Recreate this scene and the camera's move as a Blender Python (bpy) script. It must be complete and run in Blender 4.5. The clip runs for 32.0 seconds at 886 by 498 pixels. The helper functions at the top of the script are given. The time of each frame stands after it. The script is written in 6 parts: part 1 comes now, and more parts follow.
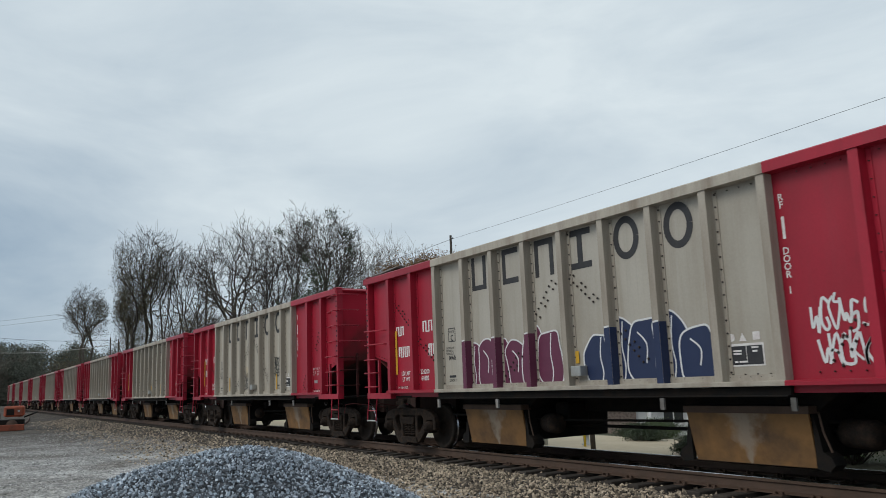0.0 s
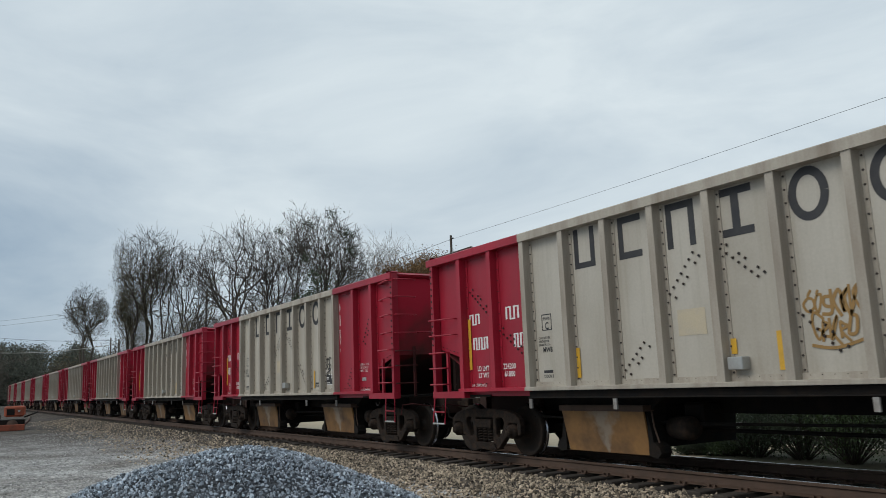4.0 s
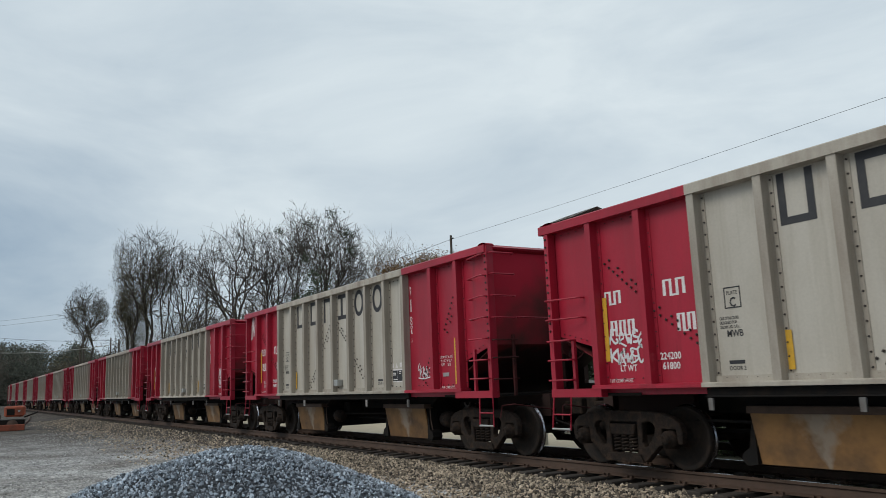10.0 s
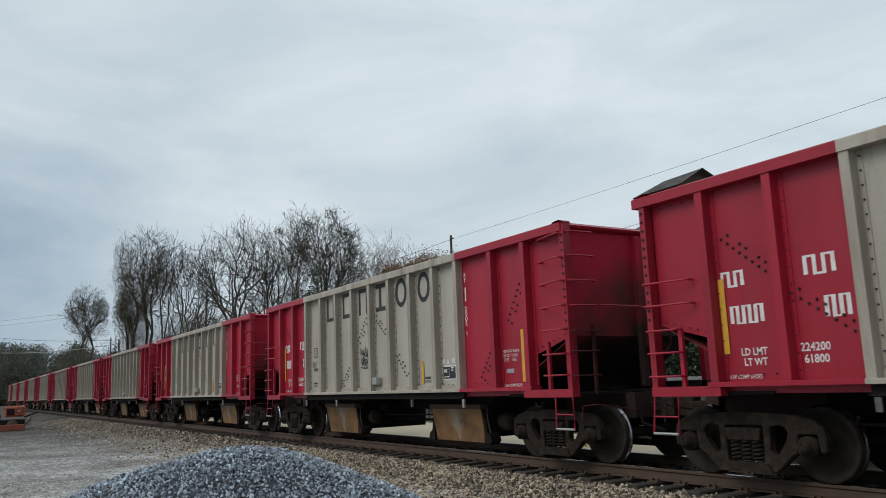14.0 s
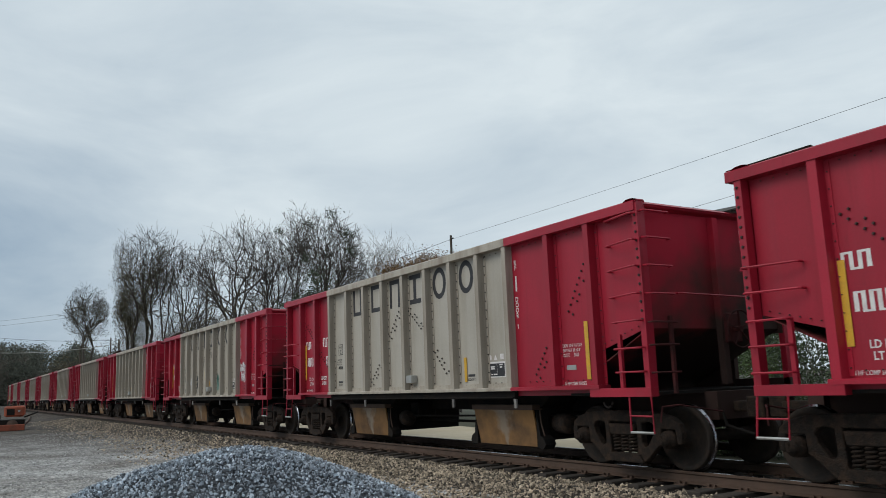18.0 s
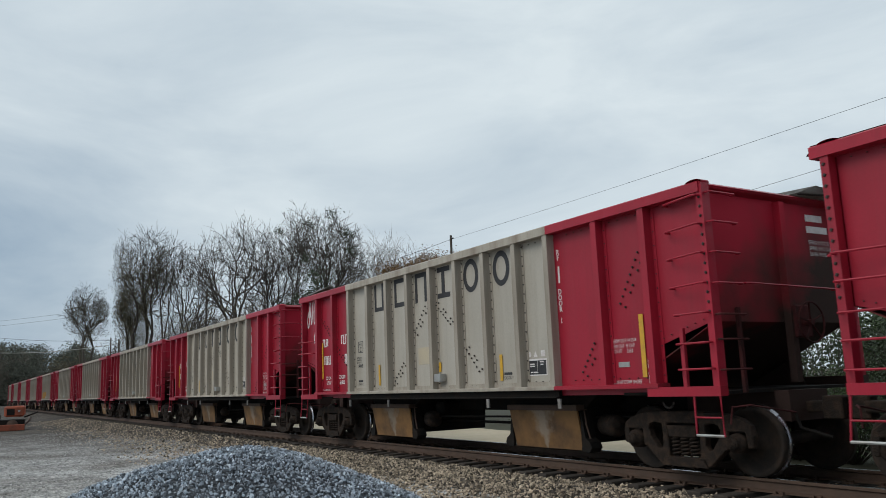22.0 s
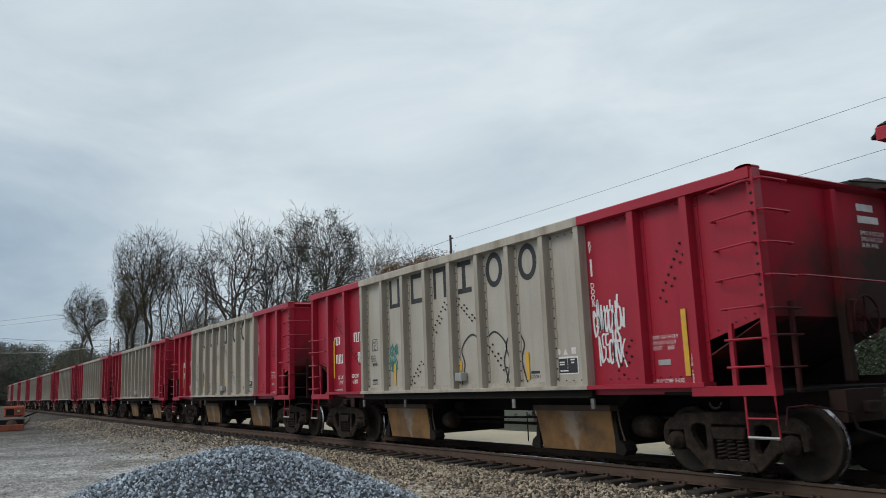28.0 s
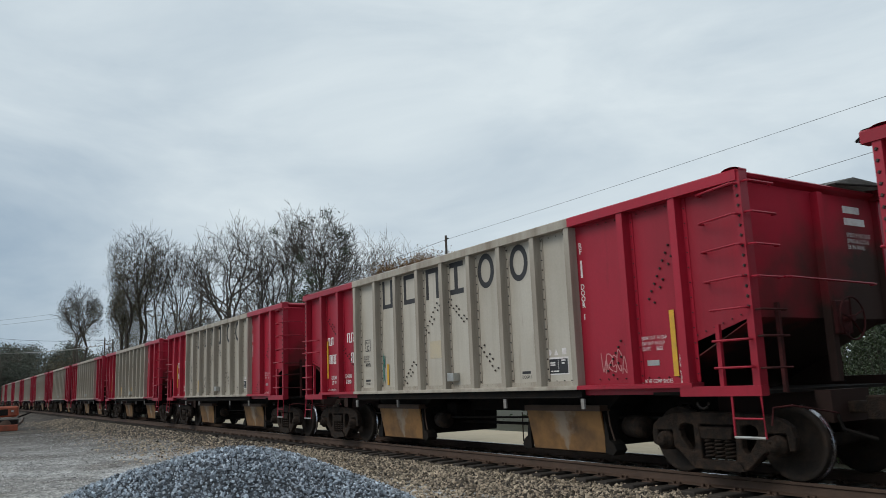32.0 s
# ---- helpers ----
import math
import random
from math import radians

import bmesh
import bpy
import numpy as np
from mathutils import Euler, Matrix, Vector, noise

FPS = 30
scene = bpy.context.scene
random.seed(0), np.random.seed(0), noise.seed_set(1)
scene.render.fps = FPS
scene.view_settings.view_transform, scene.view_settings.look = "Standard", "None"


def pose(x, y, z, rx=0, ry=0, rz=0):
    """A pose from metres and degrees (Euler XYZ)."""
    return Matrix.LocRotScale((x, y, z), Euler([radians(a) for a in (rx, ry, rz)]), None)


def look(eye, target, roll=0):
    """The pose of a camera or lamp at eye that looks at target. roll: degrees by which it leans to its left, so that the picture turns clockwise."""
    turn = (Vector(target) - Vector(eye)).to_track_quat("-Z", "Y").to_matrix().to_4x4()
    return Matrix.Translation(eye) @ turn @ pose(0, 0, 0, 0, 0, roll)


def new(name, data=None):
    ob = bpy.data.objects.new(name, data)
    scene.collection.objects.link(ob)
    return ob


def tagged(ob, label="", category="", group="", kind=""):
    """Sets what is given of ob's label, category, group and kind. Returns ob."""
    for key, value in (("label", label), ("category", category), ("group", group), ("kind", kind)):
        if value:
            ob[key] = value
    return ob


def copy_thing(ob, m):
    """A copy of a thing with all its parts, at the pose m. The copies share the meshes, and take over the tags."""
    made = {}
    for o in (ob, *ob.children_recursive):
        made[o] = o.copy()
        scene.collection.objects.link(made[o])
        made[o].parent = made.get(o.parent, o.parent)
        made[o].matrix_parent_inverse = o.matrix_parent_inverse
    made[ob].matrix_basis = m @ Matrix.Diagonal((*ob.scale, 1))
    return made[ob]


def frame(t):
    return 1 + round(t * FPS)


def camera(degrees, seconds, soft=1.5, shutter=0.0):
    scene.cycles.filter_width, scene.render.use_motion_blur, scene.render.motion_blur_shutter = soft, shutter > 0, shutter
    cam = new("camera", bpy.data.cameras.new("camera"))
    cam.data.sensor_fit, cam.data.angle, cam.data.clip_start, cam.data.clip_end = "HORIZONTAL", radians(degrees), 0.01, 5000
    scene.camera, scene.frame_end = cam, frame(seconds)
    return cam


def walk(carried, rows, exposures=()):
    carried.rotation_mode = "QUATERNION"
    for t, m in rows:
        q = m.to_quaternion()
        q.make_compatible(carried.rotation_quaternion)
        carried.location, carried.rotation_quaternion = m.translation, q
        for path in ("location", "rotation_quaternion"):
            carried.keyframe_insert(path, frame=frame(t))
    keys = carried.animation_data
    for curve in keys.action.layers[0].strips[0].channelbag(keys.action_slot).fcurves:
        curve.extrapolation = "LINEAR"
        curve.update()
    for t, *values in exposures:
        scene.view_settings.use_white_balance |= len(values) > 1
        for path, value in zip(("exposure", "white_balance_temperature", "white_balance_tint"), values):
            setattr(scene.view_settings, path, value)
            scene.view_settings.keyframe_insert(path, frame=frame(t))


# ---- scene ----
L_CAR = 15.69                      # coupler to coupler
TRACK_Y = 9.76                     # centre line of the track
CURVE_X, CURVE_R = -145.0, 500.0   # the straight ends here and a wide curve begins
EYE = (0.0, 0.0, 1.371)


def aim(turn):
    """The camera's pose; turn: degrees from the line of the track."""
    a, b = radians(turn), radians(9.694)
    way = Vector((-math.cos(a) * math.cos(b), math.sin(a) * math.cos(b), math.sin(b)))
    return look(EYE, Vector(EYE) + way * 10, -2.229)


cam = camera(58.99, 32.0, soft=0.45, shutter=0.03)
walk(cam, [(0.0, aim(31.99)), (1.0, aim(31.969)), (14.0, aim(31.969)), (27.4, aim(31.969)), (28.0, aim(32.006)), (28.5, aim(32.05)), (29.0, aim(32.09)),
           (29.5, aim(32.14)), (30.0, aim(32.19)), (30.5, aim(32.23)), (31.0, aim(32.262)), (31.5, aim(32.30)), (32.0, aim(32.342))],
     exposures=[(0.0, 0.04), (32.0, 0.04)])


# ---- light ----
def nodes_of(tree):
    tree.nodes.clear()

    def make(node, **values):
        n = tree.nodes.new(node)
        for key, v in values.items():
            if key in n.inputs:
                n.inputs[key].default_value = v
            elif key == "kind":
                n.operation = v
        return n

    def link(a, ao, b, bi):
        tree.links.new(a.outputs[ao], b.inputs[bi])
    return make, link


world = bpy.data.worlds.new("overcast")
scene.world = world
world.use_nodes = True
make, link = nodes_of(world.node_tree)
wout = make("ShaderNodeOutputWorld")
wbg = make("ShaderNodeBackground", Strength=1.0)
sky = make("ShaderNodeTexSky")
sky.sky_type, sky.sun_disc = "NISHITA", False
sky.sun_elevation, sky.sun_rotation = radians(38), radians(188)
sky.air_density, sky.dust_density = 1.0, 2.0
dim = make("ShaderNodeVectorMath", kind="SCALE")
dim.inputs["Scale"].default_value = 0.06
tc = make("ShaderNodeTexCoord")
mp = make("ShaderNodeMapping")
mp.inputs["Scale"].default_value = (1.0, 1.0, 3.2)
n1 = make("ShaderNodeTexNoise", Scale=2.4, Detail=6.0, Roughness=0.55, Distortion=0.4)
n2 = make("ShaderNodeTexNoise", Scale=0.9, Detail=2.0)
ramp = make("ShaderNodeValToRGB")
ramp.color_ramp.elements[0].position, ramp.color_ramp.elements[0].color = 0.13, (0.32, 0.425, 0.535, 1)
ramp.color_ramp.elements[1].position, ramp.color_ramp.elements[1].color = 0.66, (0.74, 0.825, 0.865, 1)
addn = make("ShaderNodeMath", kind="MULTIPLY_ADD")
addn.inputs[1].default_value, addn.inputs[2].default_value = 0.85, 0.06
mixw = make("ShaderNodeMix")
mixw.data_type = "RGBA"
mixw.inputs["Factor"].default_value = 0.90
sep = make("ShaderNodeSeparateXYZ")
low = make("ShaderNodeMapRange")
low.inputs[1].default_value, low.inputs[2].default_value, low.inputs[3].default_value, low.inputs[4].default_value = 0.0, 0.5, -0.07, 0.04
east = make("ShaderNodeMath", kind="MULTIPLY_ADD")
east.inputs[1].default_value, east.inputs[2].default_value = -0.06, 0.017
bank = make("ShaderNodeMapRange")
bank.inputs[1].default_value, bank.inputs[2].default_value, bank.inputs[3].default_value, bank.inputs[4].default_value = 0.02, 0.34, 1.0, 0.0
down = make("ShaderNodeMapRange")
down.inputs[1].default_value, down.inputs[2].default_value, down.inputs[3].default_value, down.inputs[4].default_value = 0.06, 0.36, 1.0, 0.0
both = make("ShaderNodeMath", kind="MULTIPLY")
less = make("ShaderNodeMath", kind="MULTIPLY")
less.inputs[1].default_value = -0.39
s1 = make("ShaderNodeMath", kind="ADD")
s2 = make("ShaderNodeMath", kind="ADD")
s3 = make("ShaderNodeMath", kind="ADD")
link(tc, "Generated", mp, "Vector")
link(mp, "Vector", n1, "Vector")
link(tc, "Generated", n2, "Vector")
link(tc, "Generated", sep, "Vector")
link(n1, "Fac", addn, 0)
link(sep, "Z", low, 0)
link(sep, "X", east, 0)
link(addn, "Value", s1, 0)
link(low, "Result", s1, 1)
link(s1, "Value", s2, 0)
link(east, "Value", s2, 1)
link(sep, "Y", bank, 0)
link(sep, "Z", down, 0)
link(bank, "Result", both, 0)
link(down, "Result", both, 1)
link(both, "Value", less, 0)
link(s2, "Value", s3, 0)
link(less, "Value", s3, 1)
link(s3, "Value", ramp, "Fac")
link(sky, "Color", dim, 0)
link(dim, "Vector", mixw, "A")
link(ramp, "Color", mixw, "B")
link(mixw, "Result", wbg, "Color")
link(wbg, "Background", wout, "Surface")

sun = new("sun", bpy.data.lights.new("sun", "SUN"))
sun.data.energy, sun.data.angle, sun.data.color = 1.08, radians(28), (1.0, 0.96, 0.9)
sun.matrix_basis = look((0, 0, 40), (6.5, 46, 0))


# ---- materials ----
def material(name, colour, rough=0.6, metal=0.0, dark=None, scale=6.0, amount=0.35, fine=60.0, bump=0.2, streak=False, island=0.0, obj=0.0, depth=0.01, gloss=0.5):
    """A surface of one colour with stains of another, grain at two scales and a fine relief."""
    m = bpy.data.materials.new(name)
    m.use_nodes = True
    make, link = nodes_of(m.node_tree)
    out = make("ShaderNodeOutputMaterial")
    b = make("ShaderNodeBsdfPrincipled", Roughness=rough, Metallic=metal)
    b.inputs["Specular IOR Level"].default_value = gloss
    tc = make("ShaderNodeTexCoord")
    mp = make("ShaderNodeMapping")
    if streak:
        mp.inputs["Scale"].default_value = (1.0, 1.0, 0.12)
    big = make("ShaderNodeTexNoise", Scale=scale, Detail=5.0, Roughness=0.6)
    small = make("ShaderNodeTexNoise", Scale=fine, Detail=3.0)
    ramp = make("ShaderNodeMapRange")
    ramp.inputs[1].default_value, ramp.inputs[2].default_value = 0.42, 0.75
    ramp.inputs[3].default_value, ramp.inputs[4].default_value = 0.0, amount
    mix = make("ShaderNodeMix")
    mix.data_type = "RGBA"
    d = dark or tuple(c * 0.45 for c in colour)
    mix.inputs["A"].default_value, mix.inputs["B"].default_value = (*colour, 1), (*d, 1)
    hsv = make("ShaderNodeHueSaturation")
    val = make("ShaderNodeMapRange")
    val.inputs[3].default_value, val.inputs[4].default_value = 0.86, 1.14
    link(tc, "Object", mp, "Vector")
    link(mp, "Vector", big, "Vector")
    link(tc, "Object", small, "Vector")
    link(big, "Fac", ramp, 0)
    link(ramp, "Result", mix, "Factor")
    link(mix, "Result", hsv, "Color")
    if island or obj:
        geo = make("ShaderNodeNewGeometry") if island else make("ShaderNodeObjectInfo")
        val2 = make("ShaderNodeMapRange")
        w = island or obj
        val2.inputs[3].default_value, val2.inputs[4].default_value = 1 - w, 1 + w
        mul = make("ShaderNodeMath", kind="MULTIPLY")
        link(geo, "Random Per Island" if island else "Random", val2, 0)
        link(small, "Fac", val, 0)
        link(val, "Result", mul, 0)
        link(val2, "Result", mul, 1)
        link(mul, "Value", hsv, "Value")
    else:
        link(small, "Fac", val, 0)
        link(val, "Result", hsv, "Value")
    link(hsv, "Color", b, "Base Color")
    rr = make("ShaderNodeMapRange")
    rr.inputs[3].default_value, rr.inputs[4].default_value = max(0.05, rough - 0.12), min(1.0, rough + 0.12)
    link(big, "Fac", rr, 0)
    link(rr, "Result", b, "Roughness")
    if bump:
        bp = make("ShaderNodeBump", Strength=bump, Distance=depth)
        link(small, "Fac", bp, "Height")
        link(bp, "Normal", b, "Normal")
    link(b, "BSDF", out, "Surface")
    return m


def sheet_paint(name, colour, stain, streak, rust, rough=0.55, gloss=0.4):
    """Weathered paint on a side sheet: soft stains, fine runs down the sheet and rusty weeping, more on some cars than on others."""
    m = bpy.data.materials.new(name)
    m.use_nodes = True
    make, link = nodes_of(m.node_tree)
    out = make("ShaderNodeOutputMaterial")
    b = make("ShaderNodeBsdfPrincipled", Roughness=rough)
    b.inputs["Specular IOR Level"].default_value = gloss
    tc, info = make("ShaderNodeTexCoord"), make("ShaderNodeObjectInfo")
    shift = make("ShaderNodeVectorMath", kind="MULTIPLY_ADD")
    shift.inputs[1].default_value = (1.0, 1.0, 1.0)
    spread = make("ShaderNodeMath", kind="MULTIPLY")
    spread.inputs[1].default_value = 61.0
    link(info, "Random", spread, 0)
    link(tc, "Object", shift, 0)
    link(spread, "Value", shift, 2)
    last = None
    for scale, size, lo, hi, most, tone in (((1, 1, 0.5), 0.75, 0.40, 0.72, 0.75, stain), ((1, 1, 0.05), 5.0, 0.50, 0.78, 0.55, streak), ((1, 1, 0.03), 13.0, 0.56, 0.80, 0.5, stain), ((1, 1, 0.14), 2.6, 0.62, 0.80, 0.75, rust)):
        mp = make("ShaderNodeMapping")
        mp.inputs["Scale"].default_value = scale
        n = make("ShaderNodeTexNoise", Scale=size, Detail=6.0, Roughness=0.62)
        r = make("ShaderNodeMapRange")
        r.inputs[1].default_value, r.inputs[2].default_value, r.inputs[4].default_value = lo, hi, most
        mix = make("ShaderNodeMix")
        mix.data_type = "RGBA"
        mix.inputs["A"].default_value, mix.inputs["B"].default_value = (*colour, 1), (*tone, 1)
        link(shift, "Vector", mp, "Vector")
        link(mp, "Vector", n, "Vector")
        link(n, "Fac", r, 0)
        link(r, "Result", mix, "Factor")
        if last:
            link(last, "Result", mix, "A")
        last = mix
    fine = make("ShaderNodeTexNoise", Scale=30.0, Detail=3.0)
    v, own, mul = make("ShaderNodeMapRange"), make("ShaderNodeMapRange"), make("ShaderNodeMath", kind="MULTIPLY")
    v.inputs[3].default_value, v.inputs[4].default_value = 0.9, 1.1
    own.inputs[3].default_value, own.inputs[4].default_value = 0.88, 1.06
    hsv = make("ShaderNodeHueSaturation")
    link(tc, "Object", fine, "Vector")
    link(fine, "Fac", v, 0)
    link(info, "Random", own, 0)
    link(v, "Result", mul, 0)
    link(own, "Result", mul, 1)
    link(mul, "Value", hsv, "Value")
    link(last, "Result", hsv, "Color")
    link(hsv, "Color", b, "Base Color")
    dent = make("ShaderNodeTexNoise", Scale=1.7, Detail=1.0)
    bp = make("ShaderNodeBump", Strength=0.35, Distance=0.02)
    link(tc, "Object", dent, "Vector")
    link(dent, "Fac", bp, "Height")
    link(bp, "Normal", b, "Normal")
    link(b, "BSDF", out, "Surface")
    return m


RED = sheet_paint("red_paint", (0.37, 0.0138, 0.034), (0.23, 0.010, 0.021), (0.28, 0.028, 0.042), (0.07, 0.011, 0.012), 0.42, 0.38)
GREY = sheet_paint("grey_paint", (0.475, 0.437, 0.372), (0.34, 0.30, 0.24), (0.31, 0.265, 0.20), (0.17, 0.105, 0.06), 0.38, 0.62)
RIBGREY = material("weathered_grey_paint", (0.40, 0.36, 0.30), 0.6, dark=(0.17, 0.125, 0.09), scale=3.0, amount=0.8, fine=50, bump=0.06, streak=True, obj=0.06)
# dirty steel; its near-black tone also paints the shade under the side sill
SOOTSHADE = material("dirty_shaded_underframe_steel", (0.011, 0.010, 0.0095), 0.9, gloss=0.2, dark=(0.03, 0.021, 0.015), scale=5, amount=0.7, fine=60, bump=0.15)
CAST = material("grimy_cast_steel", (0.017, 0.0125, 0.010), 0.85, dark=(0.058, 0.036, 0.024), gloss=0.22, scale=9, amount=0.9, fine=45, bump=0.8, depth=0.02, obj=0.15)
WHEEL = material("worn_wheel_steel", (0.021, 0.0165, 0.0135), 0.8, dark=(0.052, 0.034, 0.024), gloss=0.25, scale=6, amount=0.9, fine=40, bump=0.4)
TREAD = material("polished_tread_steel", (0.4, 0.4, 0.42), 0.25, metal=1.0, dark=(0.25, 0.24, 0.23), scale=8, amount=0.4, bump=0.02)
GRIME = material("sooty_red_ironwork", (0.075, 0.018, 0.018), 0.8, dark=(0.02, 0.014, 0.012), gloss=0.2, scale=3, amount=1.0, fine=50, bump=0.1, obj=0.2)
BOLT = material("dark_bolt_steel", (0.026, 0.021, 0.02), 0.5, dark=(0.1, 0.05, 0.03), scale=20, amount=0.5, bump=0.0)
GALV = material("galvanised_sheet", (0.42, 0.43, 0.42), 0.4, metal=0.4, dark=(0.22, 0.18, 0.14), scale=3, amount=0.7, fine=30, bump=0.05)
HOOD = material("rusting_hood_sheet", (0.25, 0.24, 0.225), 0.6, metal=0.2, dark=(0.09, 0.06, 0.045), scale=2.5, amount=1.0, fine=30, bump=0.08, obj=0.55)
BLACKP = material("black_lettering_paint", (0.022, 0.022, 0.026), 0.55, dark=(0.06, 0.058, 0.055), scale=8, amount=0.5, bump=0.0)
WHITEP = material("white_lettering_paint", (0.72, 0.7, 0.68), 0.6, dark=(0.42, 0.3, 0.3), scale=8, amount=0.5, bump=0.0)
YELLOW = material("yellow_reflective_strip", (0.66, 0.37, 0.03), 0.5, dark=(0.38, 0.24, 0.06), scale=6, amount=0.5, bump=0.0)
BEIGE = material("faded_patch_paint", (0.50, 0.425, 0.30), 0.6, dark=(0.43, 0.385, 0.315), scale=5, amount=0.7, bump=0.0)
RUST = material("rail_rust", (0.085, 0.05, 0.033), 0.75, dark=(0.04, 0.027, 0.02), scale=3, amount=0.6, fine=50, bump=0.2)
TIE = material("creosoted_timber", (0.030, 0.024, 0.020), 0.85, dark=(0.075, 0.06, 0.045), scale=4, amount=0.6, fine=30, bump=0.5, obj=0.25)
BALLAST = material("brown_grey_ballast", (0.35, 0.285, 0.21), 0.85, dark=(0.125, 0.095, 0.07), scale=1.2, amount=0.6, fine=25, bump=0.35, island=0.95)
CRUSHED = material("blue_grey_crushed_stone", (0.37, 0.415, 0.465), 0.45, dark=(0.10, 0.117, 0.14), scale=2.0, amount=0.65, fine=40, bump=0.3, island=0.85)
def gravel(name, colour, brown, cell=24.0, far=None):
    """Ground of small stones, each of its own tone, with worn and silted patches."""
    m = bpy.data.materials.new(name)
    m.use_nodes = True
    make, link = nodes_of(m.node_tree)
    out = make("ShaderNodeOutputMaterial")
    b = make("ShaderNodeBsdfPrincipled", Roughness=0.9)
    tc = make("ShaderNodeTexCoord")
    vor = make("ShaderNodeTexVoronoi", Scale=cell)
    vor2 = make("ShaderNodeTexVoronoi", Scale=cell * 0.37)
    big = make("ShaderNodeTexNoise", Scale=0.45, Detail=6.0, Roughness=0.65)
    mid = make("ShaderNodeTexNoise", Scale=1.7, Detail=8.0, Roughness=0.75)
    sep = make("ShaderNodeSeparateColor")
    sep2 = make("ShaderNodeSeparateColor")
    r = make("ShaderNodeMapRange")
    r.inputs[1].default_value, r.inputs[2].default_value = 0.38, 0.68
    mix = make("ShaderNodeMix")
    mix.data_type = "RGBA"
    mix.inputs["A"].default_value, mix.inputs["B"].default_value = (*colour, 1), (*brown, 1)
    v1 = make("ShaderNodeMapRange")
    v1.inputs[3].default_value, v1.inputs[4].default_value = 0.45, 1.6
    v2 = make("ShaderNodeMapRange")
    v2.inputs[3].default_value, v2.inputs[4].default_value = 0.75, 1.25
    v3 = make("ShaderNodeMapRange")
    v3.inputs[1].default_value, v3.inputs[2].default_value, v3.inputs[3].default_value, v3.inputs[4].default_value = 0.32, 0.68, 0.5, 1.5
    m1, m2 = make("ShaderNodeMath", kind="MULTIPLY"), make("ShaderNodeMath", kind="MULTIPLY")
    hsv = make("ShaderNodeHueSaturation")
    bp = make("ShaderNodeBump", Strength=0.9, Distance=0.03)
    for n in (vor, vor2, big, mid):
        link(tc, "Object", n, "Vector")
    link(vor, "Color", sep, "Color")
    link(vor2, "Color", sep2, "Color")
    link(big, "Fac", r, 0)
    link(r, "Result", mix, "Factor")
    link(sep, "Red", v1, 0)
    link(sep2, "Red", v2, 0)
    link(mid, "Fac", v3, 0)
    link(v1, "Result", m1, 0)
    link(v2, "Result", m1, 1)
    link(m1, "Value", m2, 0)
    link(v3, "Result", m2, 1)
    link(m2, "Value", hsv, "Value")
    if far:
        # the lot turns to trodden soil along the line
        xyz = make("ShaderNodeSeparateXYZ")
        wide = make("ShaderNodeTexNoise", Scale=0.22, Detail=7.0, Roughness=0.7)
        across = make("ShaderNodeMath", kind="MULTIPLY_ADD")
        across.inputs[1].default_value = 0.8
        ragged = make("ShaderNodeMath", kind="MULTIPLY_ADD")
        ragged.inputs[1].default_value = 34.0
        edge = make("ShaderNodeMapRange")
        edge.inputs[1].default_value, edge.inputs[2].default_value = 42.0, 62.0
        flip = make("ShaderNodeMath", kind="MULTIPLY")
        flip.inputs[1].default_value = -1.0
        soil = make("ShaderNodeMix")
        soil.data_type = "RGBA"
        soil.inputs["A"].default_value, soil.inputs["B"].default_value = (*far[0], 1), (*far[1], 1)
        turn = make("ShaderNodeMix")
        turn.data_type = "RGBA"
        link(tc, "Object", xyz, "Vector")
        link(tc, "Object", wide, "Vector")
        link(xyz, "X", flip, 0)
        link(xyz, "Y", across, 0)
        link(flip, "Value", across, 2)
        link(wide, "Fac", ragged, 0)
        link(across, "Value", ragged, 2)
        link(ragged, "Value", edge, 0)
        link(r, "Result", soil, "Factor")
        link(edge, "Result", turn, "Factor")
        link(mix, "Result", turn, "A")
        link(soil, "Result", turn, "B")
        link(turn, "Result", hsv, "Color")
    else:
        link(mix, "Result", hsv, "Color")
    link(hsv, "Color", b, "Base Color")
    link(vor, "Distance", bp, "Height")
    bp.invert = True
    link(bp, "Normal", b, "Normal")
    link(b, "BSDF", out, "Surface")
    return m


